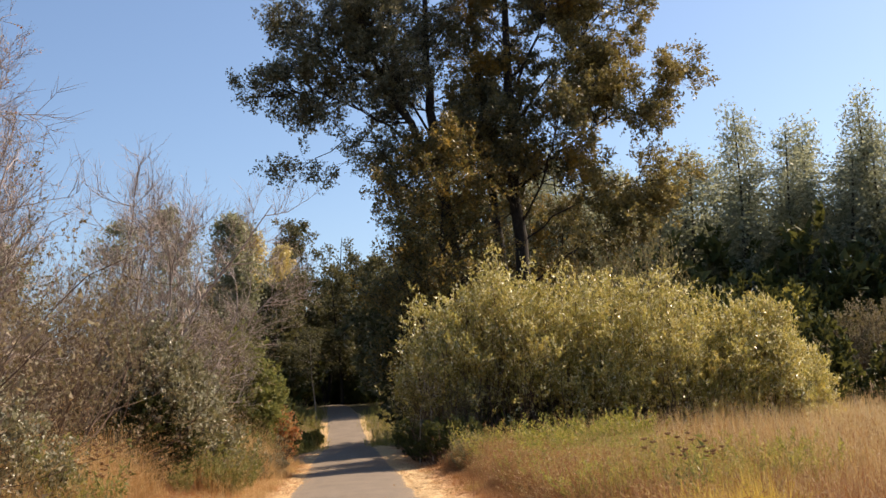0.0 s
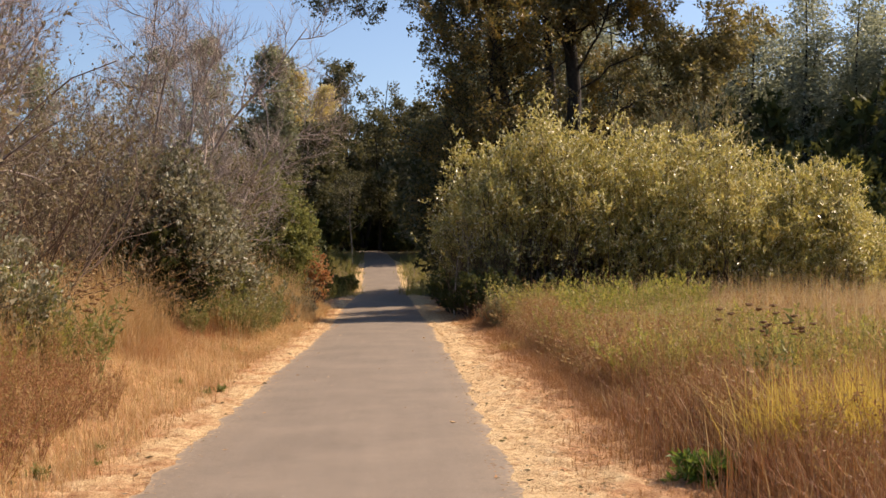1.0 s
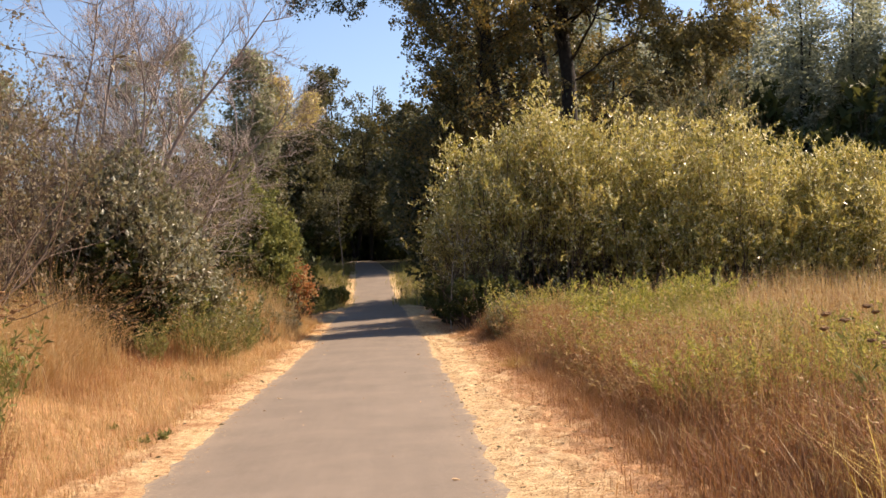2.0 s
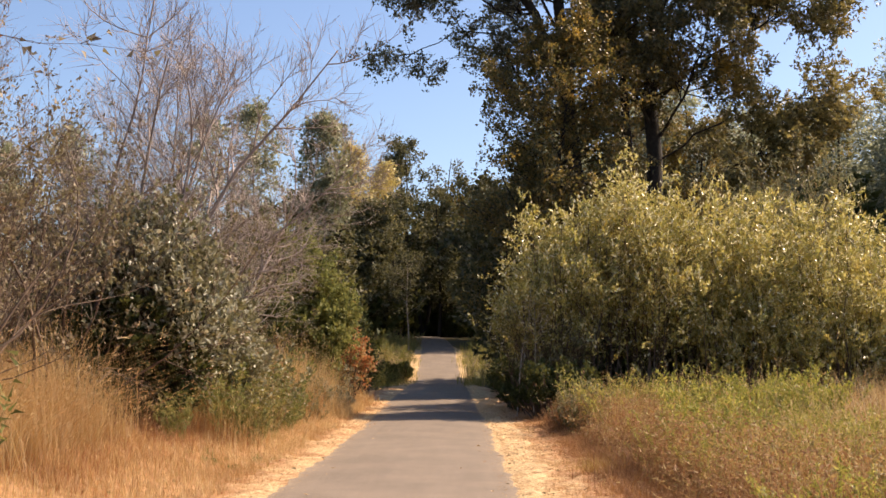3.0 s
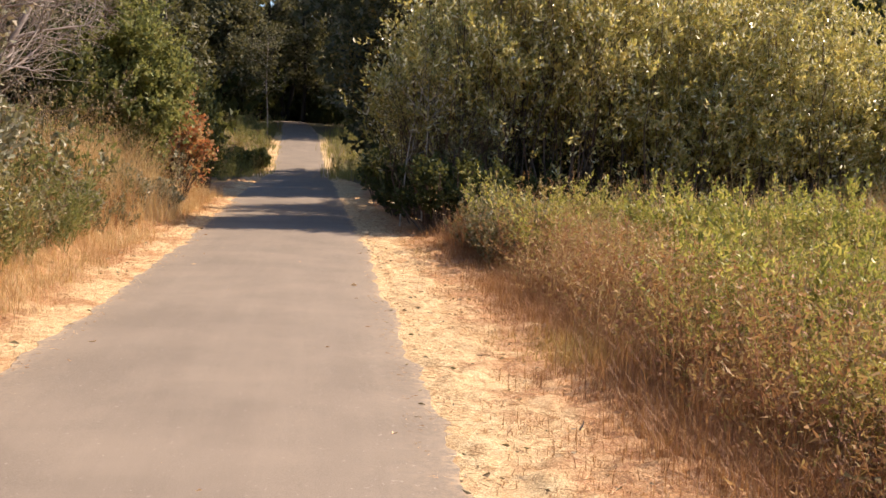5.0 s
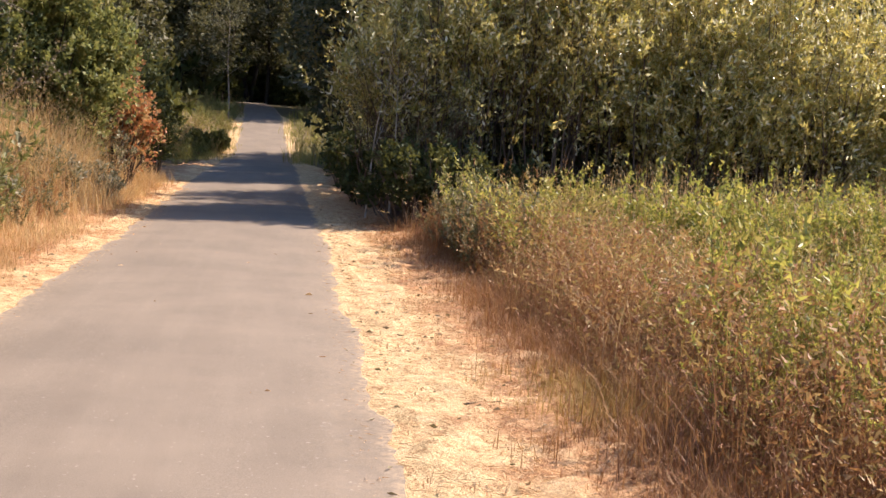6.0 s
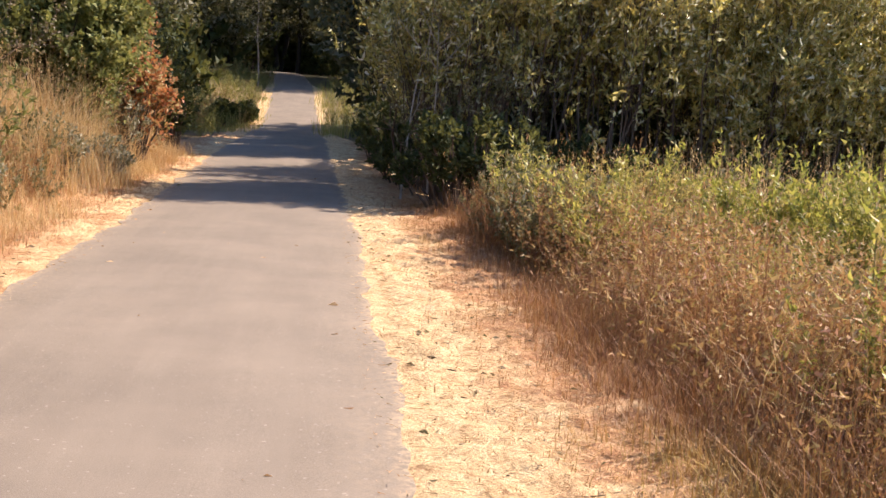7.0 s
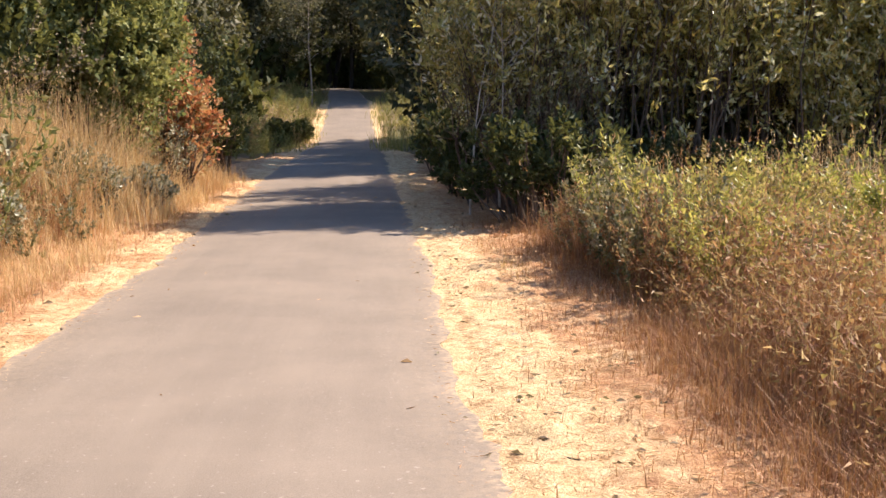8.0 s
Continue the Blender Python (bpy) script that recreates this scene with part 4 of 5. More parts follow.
THICKETS = [(-5.2, 5.5, 1.8, 2.0, 3.4), (-5.6, 9.5, 1.9, 2.2, 4.4), (-7.6, 12.5, 2.4, 2.4, 5.0), (-5.8, 16.5, 2.0, 2.2, 4.4), (-5.6, 20.8, 1.9, 2.0, 4.6), (-8.2, 17.0, 2.4, 2.4, 5.4), (-6.6, 26.5, 2.4, 2.4, 5.2),
            (-6.2, 30.5, 1.6, 1.8, 4.8), (-9.0, 8.0, 2.4, 2.4, 5.0), (-9.6, 24.5, 2.6, 2.6, 6.0), (-12.5, 18, 3.0, 3.0, 6.2), (-11.5, 30, 3.0, 3.0, 6.6)]
for i, (x, y, rx, ry, h) in enumerate(THICKETS):
    s = bare_shrub("thicket_shrub", "tangled brown thicket shrub with few withered leaves", 120 + i, rx, ry, h, TWIG_BROWN, BROWN_LEAF, 30, 8, 6, 6, (0.055, 0.038), wander=0.17, group="thicket beside the path")
    s.matrix_basis = placed(x, y, 45 * i)

for i, (x, y, rx, ry, h) in enumerate([(-4.5, 23.8, 1.3, 1.2, 3.6), (-5.1, 26.4, 1.6, 1.5, 4.2)]):
    s = bare_shrub("thicket_shrub", "bare grey twiggy shrub tangled with brambles", 160 + i, rx, ry, h, BARK_GREY, None, 20, 8, 6, wander=0.2, stem_r=0.018, group="thicket beside the path", angle=(25, 75), rise=0.1)
    s.matrix_basis = placed(x, y, 45 * i)

# the wood beyond the meadow
WOOD = [column_tree("forest_tree", "tall slender leafy tree in the wood beyond the meadow", 140 + i, 27.5 + 1.4 * i, 3.4 + 0.4 * (i % 2), FOREST_LEAF, BARK_DARK, 80, 4, 3, 4, (0.36, 0.25), 0.2, 1, "wood beyond the meadow", 1.3, 0.02, 0.15,
                    far=True, jitter=0.6, boughs_show=False) for i in range(4)]
rw = np.random.default_rng(8)
spots = [(13 + 0.74 * j + rw.normal(0, 1.2), 110 + 7 * (j % 4) + rw.uniform(-4, 4) - 0.2 * max(0.0, 0.74 * j - 30)) for j in range(124)]
for j, (x, y) in enumerate(spots):
    wide, high = rw.uniform(0.9, 1.25), rw.uniform(0.81, 0.95) * (1 + 0.0030 * min(max(0.0, x - 16), 50))
    m = Matrix.LocRotScale((x, y, float(ground_z(x, y)) - 0.03), Euler((0, 0, rw.uniform(0, 6.28))), (wide, wide, high))
    if j < 4:
        WOOD[j].matrix_basis = m
    else:
        copy_thing(WOOD[int(rw.integers(4))], m)
# dark leaves paint the shade low in the wood and on its floor
under = dome_shrub("undergrowth_shrub", "undergrowth of the wood, its shade put into dark leaves", 150, 4.4, 3.0, 8.0, DARK_SHADED_LEAF, TWIG_BROWN, 34, 5, 3, 4, (0.62, 0.48), 0.1, 0.1, 0.6, "undergrowth of the wood", far=True, skirt=24)
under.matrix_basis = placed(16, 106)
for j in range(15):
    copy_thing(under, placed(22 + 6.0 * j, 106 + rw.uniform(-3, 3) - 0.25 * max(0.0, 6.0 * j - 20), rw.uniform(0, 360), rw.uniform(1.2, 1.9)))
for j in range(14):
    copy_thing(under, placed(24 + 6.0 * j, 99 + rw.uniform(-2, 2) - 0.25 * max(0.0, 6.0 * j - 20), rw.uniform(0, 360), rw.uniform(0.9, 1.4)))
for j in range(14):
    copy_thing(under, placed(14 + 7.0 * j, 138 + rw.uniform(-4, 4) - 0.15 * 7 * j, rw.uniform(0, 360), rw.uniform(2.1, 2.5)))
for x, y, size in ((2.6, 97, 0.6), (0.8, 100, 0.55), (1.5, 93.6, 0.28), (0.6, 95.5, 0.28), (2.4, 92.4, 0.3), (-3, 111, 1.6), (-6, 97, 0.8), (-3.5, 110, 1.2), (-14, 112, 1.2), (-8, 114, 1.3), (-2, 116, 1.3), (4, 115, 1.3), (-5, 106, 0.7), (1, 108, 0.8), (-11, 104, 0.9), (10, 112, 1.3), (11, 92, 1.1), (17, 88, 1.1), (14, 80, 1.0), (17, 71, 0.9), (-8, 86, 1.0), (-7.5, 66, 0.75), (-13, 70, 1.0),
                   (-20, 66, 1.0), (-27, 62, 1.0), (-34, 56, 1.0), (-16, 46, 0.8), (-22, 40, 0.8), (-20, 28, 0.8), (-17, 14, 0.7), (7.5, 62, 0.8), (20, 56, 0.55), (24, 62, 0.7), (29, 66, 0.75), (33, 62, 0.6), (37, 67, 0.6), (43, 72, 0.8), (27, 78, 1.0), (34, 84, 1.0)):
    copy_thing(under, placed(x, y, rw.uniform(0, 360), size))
s = dome_shrub("meadow_shrub", "brown and green shrub at the far edge of the meadow", 151, 4.2, 3.0, 6.8, BROWN_LEAF, TWIG_BROWN, 70, 9, 4, 6, (0.18, 0.10), 0.3, 0.2, 0.5)
s.matrix_basis = placed(37, 74)
# stands in for one sunlit treetop, its light put into bright leaves
s = dome_shrub("meadow_shrub", "yellow-green shrub coloured as a sunlit treetop before the wood", 152, 1.1, 1.1, 7.5, WEED_LEAF, TWIG_BROWN, 30, 8, 4, 6, (0.24, 0.14), 0.5, 0.6, 0.4)
s.matrix_basis = placed(40.3, 96)

# ---- grass, weeds and litter ----


def blades(p, height, width, rng, lean=0.3, k=4):
    """Grass blades: bent tapering strips."""
    n = len(p)
    a = rng.uniform(0, 2 * np.pi, n)
    way = np.stack([np.cos(a), np.sin(a), 0 * a], 1)
    side = np.stack([-np.sin(a), np.cos(a), 0 * a], 1)
    bend = np.minimum(np.abs(rng.normal(0, lean, n)), 1.7 if lean > 0.8 else 0.85)[:, None]
    V = []
    for i in range(k):
        u = i / (k - 1)
        c = p + way * bend * height[:, None] * u ** 1.8 + np.array([0, 0, 1.0]) * (height[:, None] * (u - 0.35 * np.minimum(bend, 1) * u ** 2))
        if i < k - 1:
            w = width[:, None] * (1 - 0.6 * u) / 2
            V += [c - side * w, c + side * w]
        else:
            V += [c]
    V = np.stack(V, 1)
    m = V.shape[1]
    b = np.arange(n)[:, None] * m
    tris = []
    for i in range(k - 2):
        tris += [[2 * i, 2 * i + 1, 2 * i + 3], [2 * i, 2 * i + 3, 2 * i + 2]]
    tris += [[2 * (k - 2), 2 * (k - 2) + 1, 2 * (k - 1)]]
    F = (b[:, None, :] + np.array(tris)[None]).reshape(-1, 3)
    return V.reshape(-1, 3), F


def strewn(n, box, rng, keep=None):
    x, y = rng.uniform(box[0], box[1], n), rng.uniform(box[2], box[3], n)
    if keep is not None:
        ok = keep(x, y, rng)
        x, y = x[ok], y[ok]
    return np.stack([x, y, ground_z(x, y)], 1)


def wave(x, y, s, ph=0.0):
    return 0.5 + 0.25 * (np.sin(x / s + 1.7 * np.sin(0.6 * y / s + ph)) + np.sin(y / s * 0.8 + 1.3 * np.sin(0.9 * x / s + ph + 2)))


def grass(name, label, n, box, heights, mat, seed, keep=None, width=(0.004, 0.009), lean=0.3, k=4, tall_by=None):
    r = np.random.default_rng(seed)
    p = strewn(n, box, r, keep)
    h = r.uniform(*heights, len(p))
    if tall_by is not None:
        h = h * tall_by(p[:, 0], p[:, 1])
    v, f = blades(p, h, r.uniform(*width, len(p)), r, lean, k)
    return tagged(new(name, mesh_of(name, v, f, mat)), label, "grass", kind="stuff")


def draw_back(y):
    """How far the standing grass keeps from the path."""
    return np.interp(y, [8, 14, 24, 28], [0.0, 0.22, 0.22, 0.0])


def right_edge(x, y, r):
    return x > 2.62 + draw_back(y) + 0.3 * np.sin(y * 0.9) * np.sin(y * 0.37 + 1) + r.normal(0, 0.2, len(x))


def left_edge(x, y, r):
    return x < -2.7 - 0.35 * np.sin(y * 0.5 + 1) + r.normal(0, 0.25, len(x))


def herb_patch(x, y):
    """Where leafy herbs crowd out the grass in the thick of the meadow."""
    return (y > 18.5) & (y < 28.5) & (x > 3.65) & (x < 6.8) & (wave(x, y, 0.8, 1.4) > 0.45)


def meadow_height(x, y):
    edge = np.clip(0.30 + (x - 2.62 - draw_back(y)) * 0.85, 0.22, 1.0) * np.where(herb_patch(x, y) | ((np.abs(x - 3.7) < 0.8) & (np.abs(y - 6.9) < 1.1)), 0.6, 1.0)
    return edge * (0.72 + 0.45 * wave(x, y, 0.8) + 0.15 * wave(x, y, 0.23, 1.0)) * np.clip(1.15 - np.clip(18 - y, 0, 14) * 0.012, 0, 2)


def tussocks(name, label, n, per, box, heights, mat, seed, keep=None, width=(0.004, 0.009), lean=0.4, tall_by=None, radius=0.10, heads=0.0, head_mat=None, head=0.03):
    """Grass in tufts, some blades with a ragged seed head."""
    r = np.random.default_rng(seed)
    c = strewn(n, box, r, keep)
    h = r.uniform(*heights, len(c))
    if tall_by is not None:
        h = h * tall_by(c[:, 0], c[:, 1])
    p = np.repeat(c, per, 0)
    p[:, :2] += r.normal(0, radius, (len(p), 2))
    p[:, 2] = ground_z(p[:, 0], p[:, 1]) - 0.01
    hh = np.repeat(h, per) * r.uniform(0.55, 1.12, len(p))
    v, f = blades(p, hh, r.uniform(*width, len(p)), r, lean, 3)
    ob = tagged(new(name, mesh_of(name, v, f, mat)), label, "grass", kind="stuff")
    if heads > 0:
        tips = v.reshape(len(p), -1, 3)
        pick = r.uniform(0, 1, len(p)) < heads
        top, prev = tips[pick][:, -1], tips[pick][:, -2]
        d = unit(top - prev)
        m = 5
        q = np.repeat(top, m, 0) - np.repeat(d, m, 0) * r.uniform(-0.02, 0.16, (len(top) * m, 1))
        dd = unit(np.repeat(d, m, 0) + 0.45 * r.normal(size=(len(top) * m, 3)))
        ln = head * r.uniform(0.6, 1.5, len(q))
        lv, lf = leaf_points(q, dd, ln, ln * 0.3, r)
        tagged(new("grass_seed_head", mesh_of("grass_seed_head", lv, lf, head_mat or mat)), "feathery dry seed heads above the grass", "grass", kind="stuff")
    return ob


tussocks("meadow_grass", "tall dry russet meadow grass in tufts", 2600, 13, (2.3, 7.0, 1.0, 31.5), (0.4, 1.0), GRASS_BROWN, 200, right_edge, (0.004, 0.008), 0.7, meadow_height, 0.12, 0.06, GRASS_BROWN)
tussocks("meadow_grass", "dense tall russet grass in the meadow", 2000, 13, (2.75, 6.5, 3.0, 14.0), (0.45, 0.9), GRASS_RED, 213, right_edge, (0.005, 0.009), 0.5, meadow_height, 0.12)
tussocks("meadow_grass", "dense russet stalks darkened for shade along the edge of the meadow", 1300, 11, (2.6, 3.7, 2.0, 31.0), (0.35, 0.72), GRASS_SHADE_RUSSET, 215, lambda x, y, r: x > 2.85 + draw_back(y) + 0.3 * np.sin(y * 0.9) * np.sin(y * 0.37 + 1) + r.normal(0, 0.12, len(x)), (0.004, 0.007), 0.6, None, 0.10)
tussocks("meadow_grass", "bright yellow-green grass tuft in the meadow", 46, 34, (3.3, 4.25, 7.3, 7.8), (0.85, 1.0), GRASS_YELLOW, 214, None, (0.005, 0.010), 0.7, None, 0.12)
tussocks("meadow_grass", "deep russet grass before the yellow tuft", 190, 16, (2.95, 4.5, 6.1, 7.3), (0.38, 0.6), GRASS_RED, 230, None, (0.004, 0.008), 0.6, None, 0.12)
tussocks("meadow_grass", "tall dry golden meadow grass in tufts", 1300, 11, (2.8, 16.0, 2.0, 13.0), (0.7, 1.15), GRASS_GOLD, 201, right_edge, (0.005, 0.010), 0.42, meadow_height, 0.12, 0.12, GRASS_BROWN)
tussocks("meadow_grass", "dry golden grass before the willows", 1900, 11, (4.0, 16.0, 12.0, 34.0), (0.7, 1.25), GRASS_GOLD, 212, lambda x, y, r: (x > 6.2) | (wave(x, y, 0.7) < 0.47), (0.006, 0.012), 0.42, meadow_height, 0.12, 0.2, GRASS_GOLD)
tussocks("meadow_grass", "tall dry golden grass farther out in the meadow", 1800, 9, (7.0, 45.0, 10.0, 70.0), (0.7, 1.25), GRASS_GOLD, 202, None, (0.015, 0.03), 0.4, None, 0.25, 0.1, GRASS_GOLD, 0.07)
tussocks("meadow_grass", "low russet grass along the edge of the meadow", 2300, 12, (2.0, 3.3, 2.0, 33.0), (0.06, 0.24), GRASS_BROWN, 203, lambda x, y, r: x > 2.45 + draw_back(y) + 0.3 * np.sin(y * 0.9) * np.sin(y * 0.37 + 1) + r.normal(0, 0.3, len(x)), (0.004, 0.008), 0.75, None, 0.12)
tussocks("meadow_grass", "brown seeding grass standing above the green weeds", 620, 9, (3.3, 9.0, 9.0, 31.0), (1.0, 1.3), GRASS_BROWN, 219, lambda x, y, r: (wave(x, y, 0.7) < 0.5) & ~herb_patch(x, y), (0.004, 0.008), 0.35, None, 0.16, 0.6, GRASS_BROWN, 0.035)
tussocks("meadow_grass", "matted dead grass creeping from the meadow over the verge", 3000, 11, (1.8, 3.0, 2.0, 33.0), (0.05, 0.22), GRASS_BROWN, 218, lambda x, y, r: x > 2.8 - r.exponential(0.36, len(x)), (0.003, 0.006), 0.9, None, 0.1)
tussocks("meadow_grass", "fine golden seeding grass among the goldenrod", 1300, 8, (3.1, 7.0, 7.0, 30.0), (0.8, 1.25), GRASS_GOLD, 226, lambda x, y, r: (wave(x, y, 0.9, 2.0) > 0.4) & ~herb_patch(x, y), (0.003, 0.006), 0.9, meadow_height, 0.14, 0.4, GRASS_GOLD, 0.035)
tussocks("meadow_grass", "dry grass of the meadow behind the start", 900, 10, (2.6, 14.0, -14.0, 3.0), (0.5, 1.0), GRASS_BROWN, 220, None, (0.010, 0.020), 0.5, None, 0.16)
tussocks("verge_grass", "dry grass behind the start", 700, 10, (-12.0, -2.6, -14.0, 3.0), (0.5, 1.1), GRASS_GOLD, 221, None, (0.010, 0.020), 0.5, None, 0.16)
tussocks("verge_grass", "tall dry golden grass before the thicket", 3000, 13, (-7.0, -2.6, 3.0, 21.0), (1.0, 1.85), GRASS_GOLD, 205, lambda x, y, r: (x < np.interp(y, [8, 15], [-3.6, -4.0]) + 0.25 * np.sin(y * 0.7) + r.normal(0, 0.18, len(x))) & (((x + 4.0) / 0.85) ** 2 + ((y - 21.2) / 1.7) ** 2 > 1.0) & (x > -5.8 - r.exponential(0.8, len(x))) & (r.uniform(0, 1, len(x)) < np.clip((y - 5) / 6, 0.2, 1)),
         (0.004, 0.009), 1.0, lambda x, y: np.clip(0.45 + (-x - 3.6) * 0.9, 0.3, 1.1) * (0.7 + 0.6 * wave(x, y, 0.5)), 0.16, 0.2, GRASS_GOLD)
tussocks("verge_grass", "tall dry golden grass beside the path", 1500, 13, (-5.6, -2.2, 30.5, 41.0), (1.1, 1.95), GRASS_GOLD, 206, left_edge, (0.006, 0.012), 0.6,
         lambda x, y: np.clip(0.4 + (-x - 2.2) * 0.75, 0.25, 1.0), 0.11, 0.3, GRASS_GOLD)
tussocks("verge_grass", "mixed russet grass among the weeds beside the path", 1000, 12, (-4.9, -2.5, 22.0, 31.5), (0.5, 1.35), GRASS_BROWN, 222, left_edge, (0.004, 0.008), 0.7, lambda x, y: np.clip(0.4 + (-x - 2.4) * 0.6, 0.3, 1.1), 0.12, 0.3, GRASS_GOLD)
tussocks("verge_grass", "golden grass among the weeds beside the path", 700, 12, (-4.9, -2.6, 22.0, 31.5), (0.6, 1.45), GRASS_GOLD, 223, left_edge, (0.004, 0.008), 0.7, lambda x, y: np.clip(0.4 + (-x - 2.4) * 0.6, 0.3, 1.1), 0.12, 0.3, GRASS_GOLD)
tussocks("verge_grass", "dead reddish stems and grass by the thicket", 700, 9, (-4.8, -2.7, 3.5, 12.0), (0.3, 0.8), GRASS_SHADE_RUSSET, 224, lambda x, y, r: x < -3.0 + r.normal(0, 0.3, len(x)), (0.004, 0.008), 0.9, lambda x, y: np.clip(0.4 + (-x - 2.8) * 0.6, 0.3, 1.1), 0.13)
tussocks("verge_grass", "short straw-coloured grass over the wide verge", 4200, 12, (-4.3, -2.0, 6.0, 31.0), (0.06, 0.34), GRASS_GOLD, 225, lambda x, y, r: ((x + 4.0) / 0.85) ** 2 + ((y - 21.6) / 1.5) ** 2 > 1.0, (0.003, 0.007), 0.9, None, 0.12)
tussocks("verge_grass", "low straw-coloured grass along the edge of the verge", 1600, 11, (-3.4, -1.9, 2.0, 42.0), (0.10, 0.35), GRASS_GOLD, 207, lambda x, y, r: x < -2.1 + r.normal(0, 0.2, len(x)), (0.004, 0.008), 0.6, None, 0.1)
tussocks("verge_grass", "matted dead grass creeping over the verge", 1500, 11, (-3.0, -1.65, 2.0, 42.0), (0.05, 0.2), GRASS_BROWN, 216, lambda x, y, r: x < -1.75 - r.exponential(0.25, len(x)), (0.004, 0.008), 0.9, None, 0.1)
tussocks("verge_grass", "dry grass round the rust-red bush", 420, 13, (-3.4, -2.1, 33.5, 41.5), (0.45, 0.95), GRASS_GOLD, 217, None, (0.006, 0.012), 0.55, lambda x, y: np.clip((-x - 1.6) * 0.9, 0.3, 1.0), 0.11, 0.15, GRASS_GOLD)
tussocks("verge_grass", "green grass on the bank beside the path", 1100, 9, (-7.0, -1.6, 54.0, 88.0), (0.15, 0.45), GRASS_GREEN, 208, lambda x, y, r: x < path_x(y) - 1.3, (0.012, 0.025), 0.4, None, 0.2)
tussocks("verge_grass", "dry grass on the bank beside the path", 500, 9, (0.6, 4.5, 54.0, 84.0), (0.3, 0.8), GRASS_GREEN, 209, lambda x, y, r: x > path_x(y) + 1.25, (0.012, 0.025), 0.4, None, 0.2)
tussocks("meadow_grass", "short russet grass at the foot of the meadow", 2600, 13, (2.5, 3.4, 11.0, 25.0), (0.08, 0.34), GRASS_BROWN, 227, lambda x, y, r: x > 2.55 + r.normal(0, 0.15, len(x)), (0.003, 0.006), 0.9, None, 0.10)
tussocks("verge_grass", "short russet and dead grass before the brambles", 1500, 13, (-4.9, -2.7, 15.5, 23.0), (0.10, 0.42), GRASS_BROWN, 231, lambda x, y, r: x < -3.0 + r.normal(0, 0.25, len(x)), (0.003, 0.006), 0.9, None, 0.12)
tussocks("verge_grass", "bright golden grass leaning before the bramble bush", 620, 15, (-6.0, -3.4, 15.8, 20.4), (0.9, 1.4), GRASS_GOLD, 233, lambda x, y, r: (x < -3.75 + 0.2 * np.sin(y * 1.3) + r.normal(0, 0.2, len(x))) & (((x + 3.9) / 0.8) ** 2 + ((y - 21.2) / 1.6) ** 2 > 1.0), (0.004, 0.008), 0.85, None, 0.13, 0.3, GRASS_GOLD)
tussocks("verge_grass", "dead stalks darkened for the shade under the brambles", 220, 11, (-4.9, -3.2, 20.6, 23.0), (0.25, 0.7), GRASS_SHADE_RUSSET, 232, lambda x, y, r: x < -3.4 + r.normal(0, 0.2, len(x)), (0.003, 0.006), 0.8, None, 0.12)
tussocks("verge_grass", "patch of short green grass on the straw verge", 110, 14, (-2.6, -1.5, 12.9, 14.8), (0.04, 0.11), GRASS_GREEN, 228, lambda x, y, r: ((x + 1.95) / 0.3) ** 2 + ((y - 13.9) / 0.5) ** 2 < r.exponential(0.8, len(x)), (0.003, 0.006), 0.9, None, 0.10)
tussocks("verge_grass", "patch of short green grass on the straw verge", 360, 14, (-3.3, -1.9, 18.3, 21.4), (0.04, 0.13), GRASS_GREEN, 229, lambda x, y, r: ((x + 2.55) / 0.4) ** 2 + ((y - 19.8) / 0.9) ** 2 < r.exponential(0.8, len(x)), (0.003, 0.006), 0.9, None, 0.12)
grass("straw_verge", "short trampled straw on the verge", 26000, (1.3, 3.0, 2.0, 42.0), (0.02, 0.07), STRAW, 210, lambda x, y, r: r.uniform(0, 1, len(x)) < np.clip((x - 1.36) * 1.6, 0.03, 1), (0.004, 0.010), 1.5, 3)
grass("straw_verge", "short trampled straw on the verge", 24000, (-3.2, -1.3, 2.0, 42.0), (0.02, 0.08), STRAW, 211, lambda x, y, r: r.uniform(0, 1, len(x)) < np.clip((-x - 1.36) * 1.6, 0.03, 1), (0.004, 0.010), 1.5, 3)


def weed(name, label, seed, height, stems, leaf, leaf_size, per_stem=26, spread_r=0.16, branch=5, stalk=TWIG_BROWN, group="", lean=0.18, from_u=0.3):
    """A leafy herb of a few stems with side shoots."""
    r = np.random.default_rng(seed)
    root = thing(name, label, "weed", group)
    p = np.zeros((stems, 3))
    p[:, :2] = r.normal(0, spread_r * 0.06, (stems, 2))
    d = unit(np.array([0, 0, 1.0]) + lean * r.normal(size=(stems, 3)) + np.pad(r.normal(0, spread_r * 1.3, (stems, 2)), ((0, 0), (0, 1))))
    P, R = grown(p, d, height * r.uniform(0.6, 1.05, stems), np.full(stems, 0.004), 4, r, 0.2, 0.09, 0.4)
    S, SR = spawned(P, R, branch, (from_u, 1), (25, 55), (0.14 * height, 0.3 * height), r, 2, 0.3, 0.1, 0.5, 0.6, 0.0015)
    part("stalk", mesh_of("stalk", *joined([tubes(P, R, 3), tubes(S, SR, 3)]), stalk, True), root)
    a = leaves_on(P, R, per_stem // 2, (from_u * 0.6, 1), r, *leaf_size, 0.01, 0.15, 0.9, far=height > 1.1)
    c = leaves_on(S, SR, max(2, per_stem // (2 * branch)), (0.1, 1), r, *leaf_size, 0.01, 0.2, 0.9, far=height > 1.1)
    part("foliage", mesh_of("foliage", *joined([a, c]), leaf), root)
    return root


